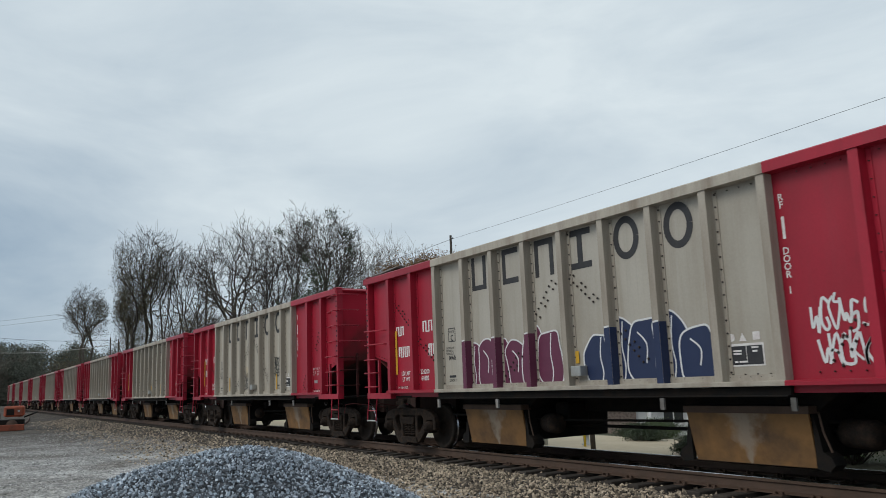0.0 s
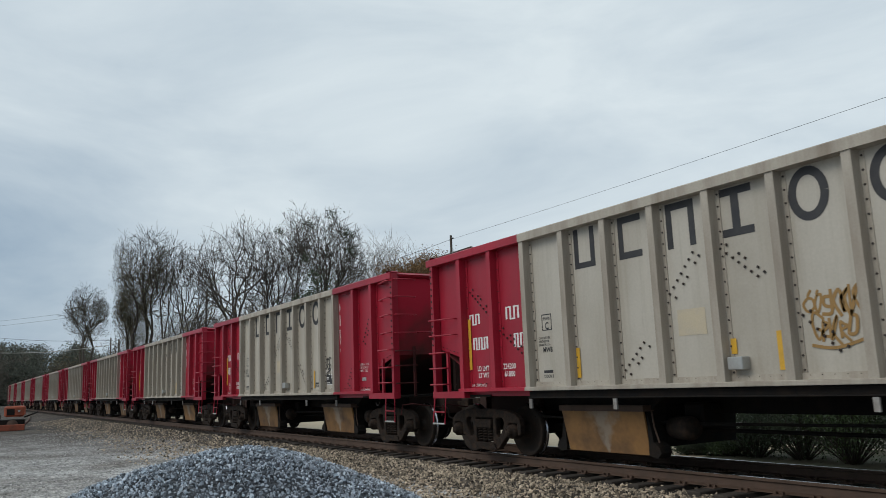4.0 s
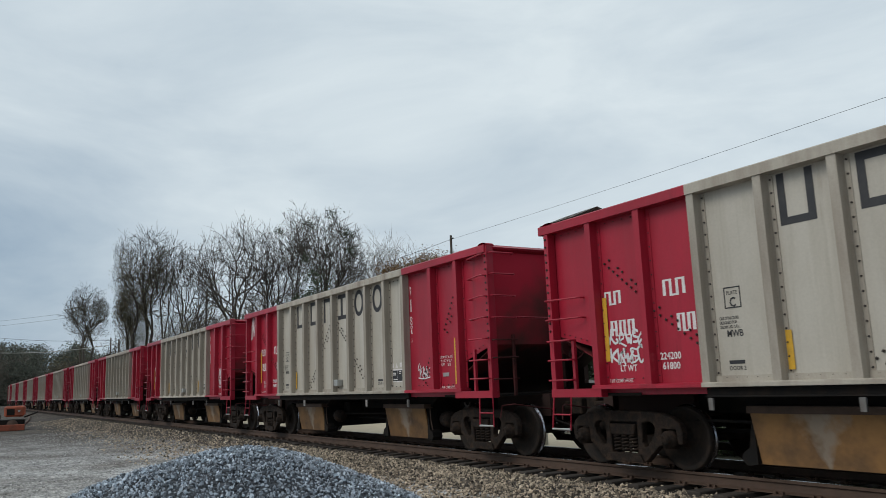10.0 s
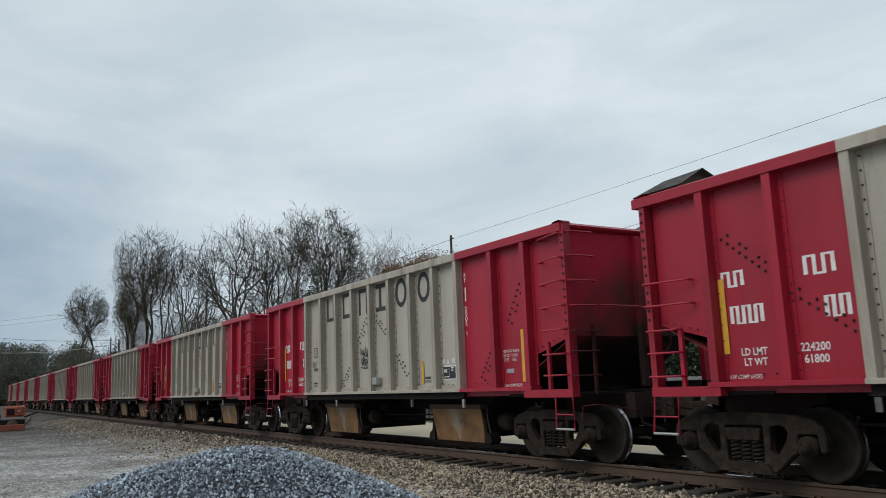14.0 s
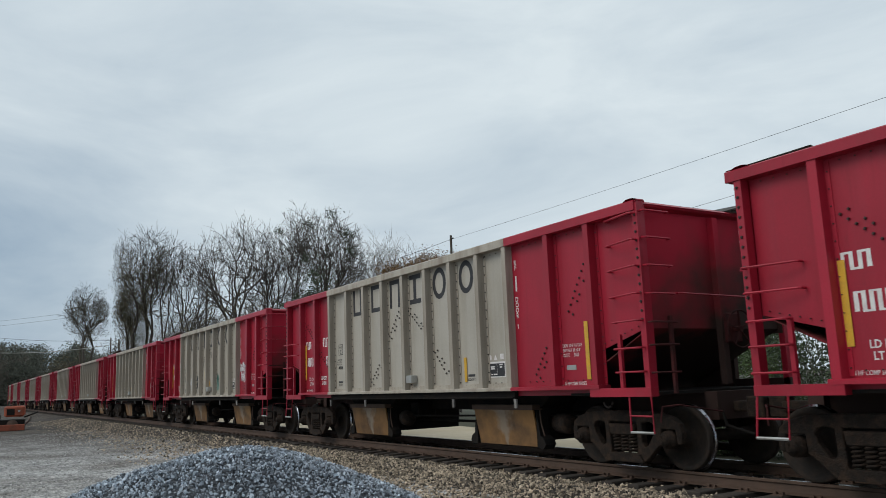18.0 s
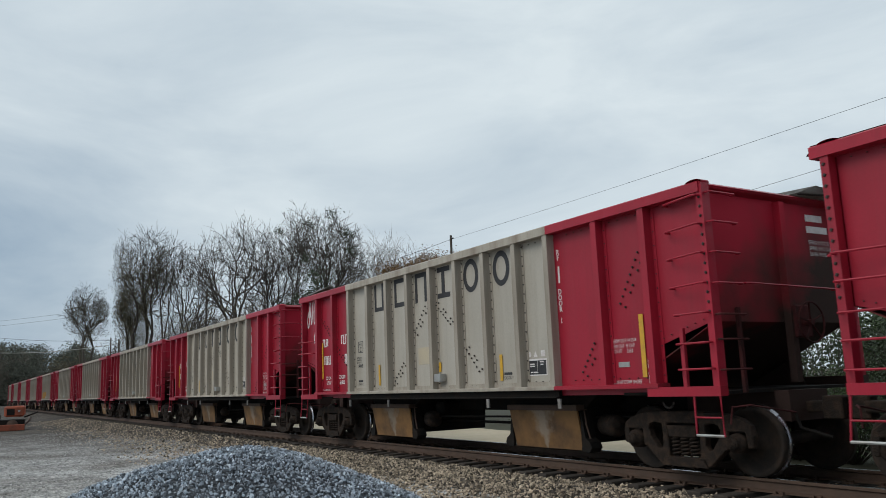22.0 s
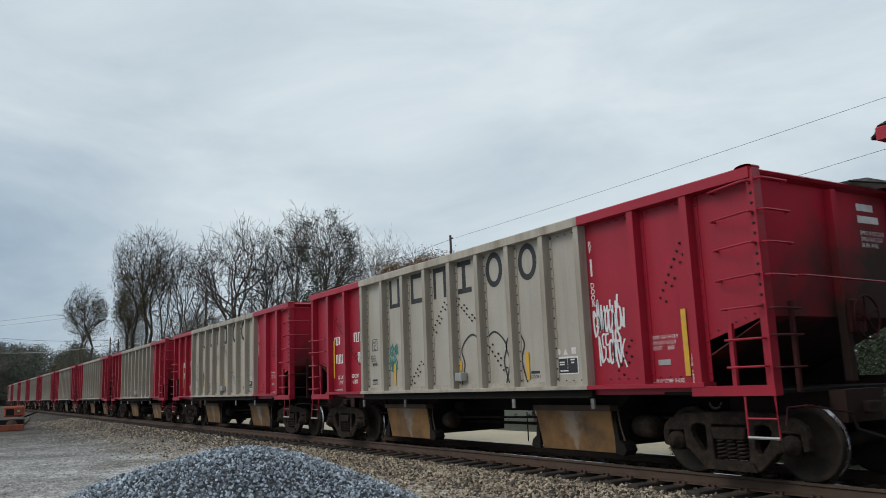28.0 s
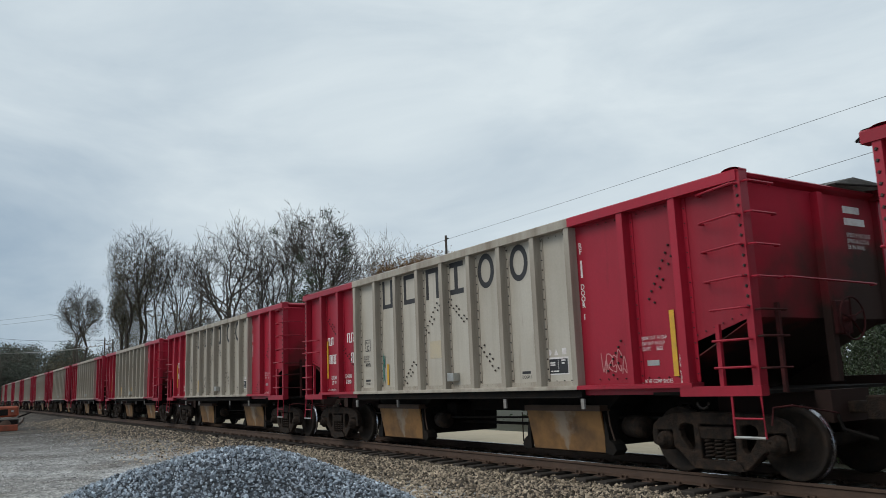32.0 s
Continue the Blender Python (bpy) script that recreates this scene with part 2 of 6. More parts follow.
def dusty_door():
    """Rusty tan steel with a pale fan of stone dust that widens upwards."""
    m = material("rusty_chute_steel", (0.245, 0.126, 0.043), 0.7, dark=(0.055, 0.036, 0.025), scale=1.6, amount=1.0, fine=14, bump=0.1, obj=0.2)
    t = m.node_tree
    make, link = lambda kind, **v: t.nodes.new(kind), lambda a, ao, b, bi: t.links.new(a.outputs[ao], b.inputs[bi])
    body = next(n for n in t.nodes if n.type == "BSDF_PRINCIPLED")
    old = body.inputs["Base Color"].links[0].from_socket
    tc, xyz = make("ShaderNodeTexCoord"), make("ShaderNodeSeparateXYZ")

    def calc(kind, a, b):
        n = make("ShaderNodeMath")
        n.operation = kind
        for k, v in enumerate((a, b)):
            if isinstance(v, (int, float)):
                n.inputs[k].default_value = v
            elif v is not None:
                t.links.new(v, n.inputs[k])
        return n.outputs[0]
    link(tc, "Object", xyz, "Vector")
    cloud = make("ShaderNodeTexNoise")
    cloud.inputs["Scale"].default_value, cloud.inputs["Detail"].default_value = 7.0, 5.0
    link(tc, "Object", cloud, "Vector")
    off = calc("ABSOLUTE", calc("SUBTRACT", calc("ABSOLUTE", xyz.outputs["X"], None), 2.78), None)
    fan = calc("DIVIDE", off, calc("MULTIPLY", calc("SUBTRACT", xyz.outputs["Z"], 0.16), 0.62))
    amount = calc("SUBTRACT", calc("MULTIPLY", cloud.outputs["Fac"], 1.9), fan)
    lim = make("ShaderNodeMapRange")
    lim.inputs[1].default_value, lim.inputs[2].default_value, lim.inputs[3].default_value, lim.inputs[4].default_value = 0.0, 0.8, 0.0, 0.75
    t.links.new(amount, lim.inputs[0])
    mix = make("ShaderNodeMix")
    mix.data_type = "RGBA"
    mix.inputs["B"].default_value = (0.29, 0.245, 0.195, 1)
    t.links.new(lim.outputs[0], mix.inputs["Factor"])
    t.links.new(old, mix.inputs["A"])
    t.links.new(mix.outputs["Result"], body.inputs["Base Color"])
    return m


TAN = dusty_door()
LOT = gravel("grey_lot_gravel", (0.42, 0.415, 0.405), (0.17, 0.155, 0.135), far=((0.085, 0.072, 0.058), (0.045, 0.037, 0.03)))
# bed colour lowered so that it paints shade between the ballast stones
BED = gravel("ballast_bed", (0.075, 0.06, 0.048), (0.04, 0.031, 0.024), 18.0)
# stone fines darkened to paint the shade between the pile's stones
GAPSHADE = gravel("gap_shaded_stone_fines", (0.06, 0.067, 0.078), (0.04, 0.045, 0.052), 30.0)
LOTSTONE = material("pale_lot_stones", (0.40, 0.39, 0.375), 0.85, dark=(0.12, 0.108, 0.095), scale=0.6, amount=0.6, fine=30, bump=0.2, island=0.7)
TURF = material("dark_winter_turf", (0.05, 0.052, 0.028), 0.95, dark=(0.07, 0.052, 0.03), scale=0.6, amount=0.7, fine=12, bump=0.5)
SAND = material("pale_sandy_ground", (0.46, 0.385, 0.27), 0.9, dark=(0.33, 0.27, 0.18), scale=0.3, amount=0.6, fine=6, bump=0.3)


# ---- shaping ----
def box(bm, x0, x1, y0, y1, z0, z1):
    vs = [bm.verts.new((x, y, z)) for x in (x0, x1) for y in (y0, y1) for z in (z0, z1)]
    for f in ((0, 1, 3, 2), (4, 6, 7, 5), (0, 4, 5, 1), (2, 3, 7, 6), (0, 2, 6, 4), (1, 5, 7, 3)):
        bm.faces.new([vs[i] for i in f])
    return vs


def prism(bm, pts, y0, y1, axis="y"):
    """A flat outline drawn out to a thickness; pts are (x, z), or (y, z) with axis 'x'."""
    def at(a, b, c):
        return (a, c, b) if axis == "y" else (c, a, b) if axis == "x" else (a, b, c)
    a = [bm.verts.new(at(p, q, y0)) for p, q in pts]
    b = [bm.verts.new(at(p, q, y1)) for p, q in pts]
    bm.faces.new(a)
    bm.faces.new(b[::-1])
    for i in range(len(pts)):
        j = (i + 1) % len(pts)
        bm.faces.new((a[i], b[i], b[j], a[j]))


def tube(bm, pts, r, n=6, r_end=None):
    """A round bar along a line of points."""
    pts = [Vector(p) for p in pts]
    rings = []
    for i, p in enumerate(pts):
        d = (pts[min(i + 1, len(pts) - 1)] - pts[max(i - 1, 0)]).normalized()
        side = d.cross(Vector((0, 0, 1)) if abs(d.z) < 0.9 else Vector((1, 0, 0))).normalized()
        up = side.cross(d)
        rad = r if r_end is None else r + (r_end - r) * i / (len(pts) - 1)
        rings.append([bm.verts.new(p + (side * math.cos(2 * math.pi * k / n) + up * math.sin(2 * math.pi * k / n)) * rad) for k in range(n)])
    for a, b in zip(rings, rings[1:]):
        for k in range(n):
            bm.faces.new((a[k], a[(k + 1) % n], b[(k + 1) % n], b[k]))
    bm.faces.new(rings[0][::-1])
    bm.faces.new(rings[-1])


def lathe(bm, profile, n=28, mats=None):
    """A turned shape about the y axis from (radius, y) pairs."""
    rings = [[bm.verts.new((r * math.cos(2 * math.pi * k / n), y, r * math.sin(2 * math.pi * k / n))) for k in range(n)] for r, y in profile]
    for i, (a, b) in enumerate(zip(rings, rings[1:])):
        for k in range(n):
            f = bm.faces.new((a[k], a[(k + 1) % n], b[(k + 1) % n], b[k]))
            f.smooth = True
            if mats:
                f.material_index = mats[i]


def part(name, bm, mat, parent=None, label="", bevel=0.0, smooth=False):
    """Link a bmesh as one mesh object under a thing or a part."""
    if bevel:
        bmesh.ops.bevel(bm, geom=list(bm.edges), offset=bevel, segments=1, affect="EDGES", clamp_overlap=True)
    bmesh.ops.recalc_face_normals(bm, faces=list(bm.faces))
    me = bpy.data.meshes.new(name)
    bm.to_mesh(me)
    bm.free()
    for m in (mat if isinstance(mat, (list, tuple)) else [mat]):
        me.materials.append(m)
    if smooth:
        me.polygons.foreach_set("use_smooth", [True] * len(me.polygons))
    ob = new(name, me)
    if parent:
        ob.parent = parent
    if label:
        ob["label"] = label
    return ob


def again(ob, m, parent=None):
    """One more of a part on the same mesh, at the pose m."""
    o = ob.copy()
    scene.collection.objects.link(o)
    if parent:
        o.parent = parent
    o.matrix_basis = m
    return o


def boxed(name, dims, mat, parent=None, label="", bevel=0.0):
    bm = bmesh.new()
    box(bm, *dims)
    return part(name, bm, mat, parent, label, bevel)


def raw_mesh(name, verts, faces, mat, smooth=False):
    """A mesh straight from arrays of corners and of equal-sided faces."""
    me = bpy.data.meshes.new(name)
    k = faces.shape[1]
    me.vertices.add(len(verts))
    me.vertices.foreach_set("co", np.ascontiguousarray(verts, dtype=np.float32).ravel())
    me.loops.add(faces.size)
    me.loops.foreach_set("vertex_index", np.ascontiguousarray(faces, dtype=np.int32).ravel())
    me.polygons.add(len(faces))
    me.polygons.foreach_set("loop_start", np.arange(0, faces.size, k, dtype=np.int32))
    me.polygons.foreach_set("use_smooth", np.full(len(faces), smooth))
    me.update(calc_edges=True)
    me.materials.append(mat)
    return new(name, me)


# ---- ground and track ----
def on_track(x):
    """The place and heading of a point of the track; x runs along the rails."""
    d = CURVE_X - x
    if d <= 0:
        return x, TRACK_Y, 0.0
    a = d / CURVE_R
    return CURVE_X - CURVE_R * math.sin(a), TRACK_Y + CURVE_R * (1 - math.cos(a)), -a


def off_track(x, y):
    """Metres by which a point lies beyond the track's centre line."""
    if x > CURVE_X:
        return y - TRACK_Y
    return CURVE_R - math.hypot(x - CURVE_X, y - TRACK_Y - CURVE_R) if y < TRACK_Y + CURVE_R else 60.0


PROFILE = [(-400, -0.42), (-3.3, -0.42), (-2.6, -0.35), (-1.62, -0.25), (1.62, -0.25), (2.9, -0.5), (9.0, -0.6), (70.0, -3.6), (400.0, -3.6)]


def ground_z(x, y):
    d = off_track(x, y)
    z = float(np.interp(d, [p[0] for p in PROFILE], [p[1] for p in PROFILE]))
    if z < -0.5:
        z = -0.5 + (z + 0.5) * min(1.0, max(0.0, (x + 230) / 100))
    if d > 9.0 and x > -60:
        z -= 0.8 * min(1.0, (x + 60) / 18) * min(1.0, (d - 9.0) / 15)
    if d < -3.3:
        z += 0.03 * noise.noise((x * 0.25, y * 0.25, 0)) * min(1.0, (-3.3 - d) / 2)
    return z


def grid_ground():
    xs = np.unique(np.concatenate([np.linspace(-2500, -300, 12), np.linspace(-300, -60, 61), np.linspace(-60, 20, 101), np.linspace(20, 100, 12), np.linspace(100, 2500, 8)]))
    ys = np.unique(np.concatenate([np.linspace(-2500, -60, 8), np.linspace(-60, -6, 10), np.linspace(-6, 6, 18), TRACK_Y + np.array([-3.3, -3.0, -2.6, -2.1, -1.62, 1.62, 2.0, 2.9, 4, 6, 9, 14, 20, 30, 45, 70, 110, 180, 260, 400, 800, 2500])]))
    v = np.array([(x, y, ground_z(x, y)) for x in xs for y in ys])
    ny = len(ys)
    f = np.array([(i * ny + j, (i + 1) * ny + j, (i + 1) * ny + j + 1, i * ny + j + 1) for i in range(len(xs) - 1) for j in range(ny - 1)])
    ob = raw_mesh("ground", v, f, LOT, True)
    ob.data.materials.append(BED)
    ob.data.materials.append(SAND)
    ob.data.materials.append(TURF)
    mid = v[f].mean(axis=1)
    ob.data.polygons.foreach_set("material_index", [1 if -2.7 < off_track(a, b) < 2.6 else 2 if off_track(a, b) > 2.6 and -70 < a < -12.6 and b < 32 else 3 if off_track(a, b) > 2.6 else 0 for a, b, _ in mid])
    return tagged(ob, "flat grey gravel lot running into pale sandy ground", "ground", kind="structure")


grid_ground()

CUBE = np.array([(x, y, z) for x in (-0.62, 0.62) for y in (-0.62, 0.62) for z in (-0.62, 0.62)])
CUBE_F = np.array([(0, 1, 3), (0, 3, 2), (4, 6, 7), (4, 7, 5), (0, 4, 5), (0, 5, 1), (2, 3, 7), (2, 7, 6), (0, 2, 6), (0, 6, 4), (1, 5, 7), (1, 7, 3)])
OCT = np.array([(1, 0, 0), (0, 1, 0), (-1, 0, 0), (0, -1, 0), (0, 0, 1.0), (0, 0, -1)])
OCT_F = np.array([(0, 1, 4), (1, 2, 4), (2, 3, 4), (3, 0, 4), (1, 0, 5), (2, 1, 5), (3, 2, 5), (0, 3, 5)])


def rocks(name, pos, size, mat, label, category, seed, coarse=False, flat=0.45):
    """Broken stones, each turned, squashed and chipped in its own way, as one object."""
    rng = np.random.default_rng(seed)
    base, tri = (OCT, OCT_F) if coarse else (CUBE, CUBE_F)
    n = len(pos)
    v = base[None] * (1 + rng.uniform(-1, 1, (n, len(base), 3)) * (0.25 if coarse else 0.44))
    v = v * rng.uniform(flat, 1.4, (n, 1, 3)) * np.asarray(size).reshape(-1, 1, 1) * 0.5
    q = rng.normal(size=(n, 4))
    q /= np.linalg.norm(q, axis=1)[:, None]
    w, x, y, z = q.T
    r = np.stack([1 - 2 * (y * y + z * z), 2 * (x * y - z * w), 2 * (x * z + y * w), 2 * (x * y + z * w), 1 - 2 * (x * x + z * z), 2 * (y * z - x * w),
                  2 * (x * z - y * w), 2 * (y * z + x * w), 1 - 2 * (x * x + y * y)], axis=1).reshape(n, 3, 3)
    v = np.einsum("nij,nkj->nki", r, v) + np.asarray(pos)[:, None]
    f = tri[None] + (np.arange(n) * len(base))[:, None, None]
    return tagged(raw_mesh(name, v.reshape(-1, 3), f.reshape(-1, 3), mat), label, category, kind="stuff")


def scatter(n, x0, x1, y0, y1, seed, lift=0.0, spread=0.02, bias=1.0):
    rng = np.random.default_rng(seed)
    x = x1 + (x0 - x1) * rng.uniform(0, 1, n) ** bias
    y = rng.uniform(y0, y1, n)
    z = np.array([ground_z(a, b) for a, b in zip(x, y)]) + lift + rng.uniform(-spread, spread, n)
    return np.stack([x, y, z], axis=1)


def ballast_bed():
    rng = np.random.default_rng(5)

    def edge(n, x0, x1, seed, bias):
        p = scatter(n, x0, x1, 0, 1, seed, bias=bias)
        fall = 8.75 - np.where(rng.uniform(0, 1, n) < 0.72, rng.uniform(0, 2.3, n), 2.3 + np.abs(rng.normal(0, 0.9, n)))
        p[:, 1] = np.clip(fall, 4.2, 8.75)
        p[:, 2] = np.array([ground_z(a, b) for a, b in zip(p[:, 0], p[:, 1])]) + rng.uniform(-0.012, 0.018, n)
        return p
    near = edge(25000, -20, -3.5, 1, 1.0)
    mid = edge(8000, -70, -20, 2, 1.5)
    middle = scatter(4600, -40, -3.5, 8.75, 12.4, 3, -0.005, bias=1.4)
    pos = np.concatenate([near, mid, middle])
    size = np.concatenate([rng.uniform(0.028, 0.062, len(near)), rng.uniform(0.04, 0.085, len(mid)), rng.uniform(0.04, 0.08, len(middle))])
    rocks("track_ballast", pos, size * 1.12, BALLAST, "brown and grey crushed stone ballast beside the rails", "ballast", 6, True)


def lot_stones():
    pos = scatter(34000, -46, -9, -3.0, 6.6, 11, 0.0, 0.008, 1.2)
    rng = np.random.default_rng(12)
    rocks("lot_gravel", pos, rng.uniform(0.015, 0.045, len(pos)), LOTSTONE, "loose pale gravel scattered over the lot", "gravel", 13, True)


def stone_pile(cx=-7.1, cy=2.2):
    rng = np.random.default_rng(21)

    def height(x, y):
        r = np.hypot(x, y * 1.0)
        a = np.arctan2(y, x)
        rr = r / (2.75 + 0.22 * np.sin(2 * a + 0.6) + 0.12 * np.sin(3 * a + 2))
        h = 1.262 * np.clip(1 - rr ** 1.75, 0, 1)
        return h - 0.42 + 0.03 * np.sin(3.1 * x + 1) * np.cos(2.7 * y)
    # heap under the loose stones, its dark colour painting the shade in their gaps
    n, m = 40, 16
    v = [(0, 0, height(0, 0) - 0.03)]
    for j in range(1, m + 1):
        for i in range(n):
            a = 2 * math.pi * i / n
            r = 3.2 * j / m
            x, y = r * math.cos(a), r * math.sin(a)
            v.append((x, y, float(height(x, y)) - 0.03))
    bm = bmesh.new()
    vs = [bm.verts.new(p) for p in v]
    for i in range(n):
        bm.faces.new((vs[0], vs[1 + i], vs[1 + (i + 1) % n]))
        for j in range(m - 1):
            a, b = 1 + j * n + i, 1 + j * n + (i + 1) % n
            bm.faces.new((vs[a], vs[a + n], vs[b + n], vs[b]))
    heap = part("stone_pile", bm, GAPSHADE, None, smooth=True)
    heap.location = (cx, cy, 0)
    tagged(heap, "heap of blue-grey crushed stone on the gravel lot", "stone pile", kind="stuff")
    k = 60000
    r, a = 3.0 * np.sqrt(rng.uniform(0, 1, k)), rng.uniform(0, 2 * np.pi, k)
    x, y = r * np.cos(a), r * np.sin(a)
    pos = np.stack([x + cx, y + cy, height(x, y) + rng.uniform(-0.02, 0.022, k)], axis=1)
    rocks("pile_stones", pos, rng.uniform(0.013, 0.033, k), CRUSHED, "loose angular blue-grey stones covering the heap", "stones", 22, flat=0.2)


ballast_bed()
lot_stones()
stone_pile()


def rail_mesh(side):
    out = [(-0.075, -0.171), (-0.075, -0.158), (-0.012, -0.14), (-0.0085, -0.05), (-0.037, -0.037), (-0.037, -0.006), (-0.03, 0.0),
           (0.03, 0.0), (0.037, -0.006), (0.037, -0.037), (0.0085, -0.05), (0.012, -0.14), (0.075, -0.158), (0.075, -0.171)]
    xs = [80.0, 0.0, -40.0, -90.0, CURVE_X] + [CURVE_X - 12.0 * i for i in range(1, 62)]
    bm = bmesh.new()
    rings = []
    for x in xs:
        px, py, a = on_track(x)
        nx, ny = -math.sin(a), math.cos(a)
        rings.append([bm.verts.new((px + nx * (side + o), py + ny * (side + o), z)) for o, z in out])
    for a, b in zip(rings, rings[1:]):
        for i in range(len(out)):
            j = (i + 1) % len(out)
            f = bm.faces.new((a[i], b[i], b[j], a[j]))
            if i in (6,):
                f.material_index = 1
    return bm


track = tagged(new("railway_track"), "single railway track with rusty rails on dark timber ties", "railway track", kind="structure")
for side in (-0.755, 0.755):
    part("rail", rail_mesh(side), [RUST, TREAD], track, "brown rusted rail with a worn shiny top")


def ties():
    made = None
    rng = random.Random(8)
    verts = []
    for i in range(300):
        x = 7.0 - 0.52 * i
        m = pose(x + rng.uniform(-0.03, 0.03), TRACK_Y + rng.uniform(-0.05, 0.05), rng.uniform(-0.008, 0.004), 0, 0, rng.uniform(-1.2, 1.2))
        if made is None:
            bm = bmesh.new()
            box(bm, -0.115, 0.115, -1.3, 1.3, -0.36, -0.186)
            bmesh.ops.bevel(bm, geom=list(bm.edges), offset=0.012, segments=1, affect="EDGES")
            made = part("tie", bm, TIE, track, "dark creosoted timber tie")
            made.matrix_basis = m
        else:
            again(made, m, track)
    # ties farther along the curve
    bm = bmesh.new()
    for i in range(300, 1500):
        px, py, a = on_track(7.0 - 0.52 * i)
        q = pose(px, py, 0, 0, 0, math.degrees(a))
        c = [bm.verts.new(q @ Vector((sx * 0.115, sy * 1.3, z))) for z in (-0.36, -0.19) for sx, sy in ((-1, -1), (1, -1), (1, 1), (-1, 1))]
        for f in ((4, 5, 6, 7), (0, 1, 5, 4), (1, 2, 6, 5), (2, 3, 7, 6), (3, 0, 4, 7)):
            bm.faces.new([c[j] for j in f])
    tagged(part("far_ties", bm, TIE, track), kind="stuff")
    # plates and spikes under the near rail
    bm = bmesh.new()
    for i in range(10, 90):
        x = 7.0 - 0.52 * i
        for y in (-0.755, 0.755):
            box(bm, x - 0.09, x + 0.09, TRACK_Y + y - 0.17, TRACK_Y + y + 0.17, -0.187, -0.172)
            for a, b in ((-0.05, -0.1), (0.05, -0.1)):
                box(bm, x + a - 0.015, x + a + 0.015, TRACK_Y + y + b - 0.02, TRACK_Y + y + b + 0.02, -0.175, -0.14)
    tagged(part("tie_plates", bm, RUST, track, "rusty plates and spikes holding the rails"), kind="stuff")


ties()


# ---- ballast cars ----
def xl(u):
    """Along a car, from metres behind its front corner."""
    return 7.12 - u


RIBS_GREY = [3.34, 4.22, 5.185, 6.15, 7.12, 8.085, 9.05, 10.02, 11.05]
RIBS_RED = [1.19, 2.17, 12.04, 13.06]
OUT, SHEET = -1.61, -1.46          # outer plane of the ribs, plane of the side sheets
TOP, CHORD, FLANGE, SILL = 3.86, 3.71, 1.25, 1.10


def letters(name, body, size, x, z, y, mat, parent, label="", width=None, upright=False):
    """Painted lettering on a side that faces the lot; upright stacks the letters."""
    cu = bpy.data.curves.new(name, "FONT")
    cu.resolution_u = 2
    cu.offset = size * (0.022 if size > 0.1 else 0.008)
    cu.body, cu.size = ("\n".join(body) if upright else body), size
    cu.align_x = "CENTER" if upright else "LEFT"
    if upright:
        cu.space_line = 0.78
    ob = bpy.data.objects.new(name, cu)
    me = bpy.data.meshes.new_from_object(ob)
    me.name = name
    co = np.empty(len(me.vertices) * 3)
    me.vertices.foreach_get("co", co)
    co = co.reshape(-1, 3)
    if len(co):
        lo, hi = co.min(axis=0), co.max(axis=0)
        sx = (width / (hi[0] - lo[0])) if width else 1.0
        co[:, 0] = (co[:, 0] - (lo[0] if not upright else 0)) * sx
        co[:, 1] -= hi[1]
        me.vertices.foreach_set("co", co.ravel())
    bpy.data.objects.remove(ob)
    bpy.data.curves.remove(cu)
    me.materials.clear()
    me.materials.append(mat)
    o = new(name, me)
    o.parent = parent
    o.matrix_basis = pose(x, y, z, 90, 0, 0)
    if label:
        o["label"] = label
    return o


def bars(name, rects, y, mat, parent, label=""):
    """Plain painted rectangles (x0, x1, z0, z1) on a side, 3 mm thick."""
    bm = bmesh.new()
    for x0, x1, z0, z1 in rects:
        box(bm, min(x0, x1), max(x0, x1), y - 0.003, y, z0, z1)
    return part(name, bm, mat, parent, label)


def ribbon(bm, pts, width, y, mat_index=0):
    """A flat painted stroke through (x, z) points."""
    pts = [Vector((p[0], 0, p[1])) for p in pts]
    prev = None
    for i, p in enumerate(pts):
        d = (pts[min(i + 1, len(pts) - 1)] - pts[max(i - 1, 0)])
        d = d.normalized() if d.length > 1e-6 else Vector((1, 0, 0))
        s = Vector((d.z, 0, -d.x)) * width * 0.5
        a, b = bm.verts.new((p.x + s.x, y, p.z + s.z)), bm.verts.new((p.x - s.x, y, p.z - s.z))
        if prev:
            f = bm.faces.new((prev[0], prev[1], b, a))
            f.material_index = mat_index
        prev = (a, b)


def oval(cx, cz, rx, rz, a0=0, a1=360, n=22):
    return [(cx + rx * math.cos(radians(a0 + (a1 - a0) * i / n)), cz + rz * math.sin(radians(a0 + (a1 - a0) * i / n))) for i in range(n + 1)]


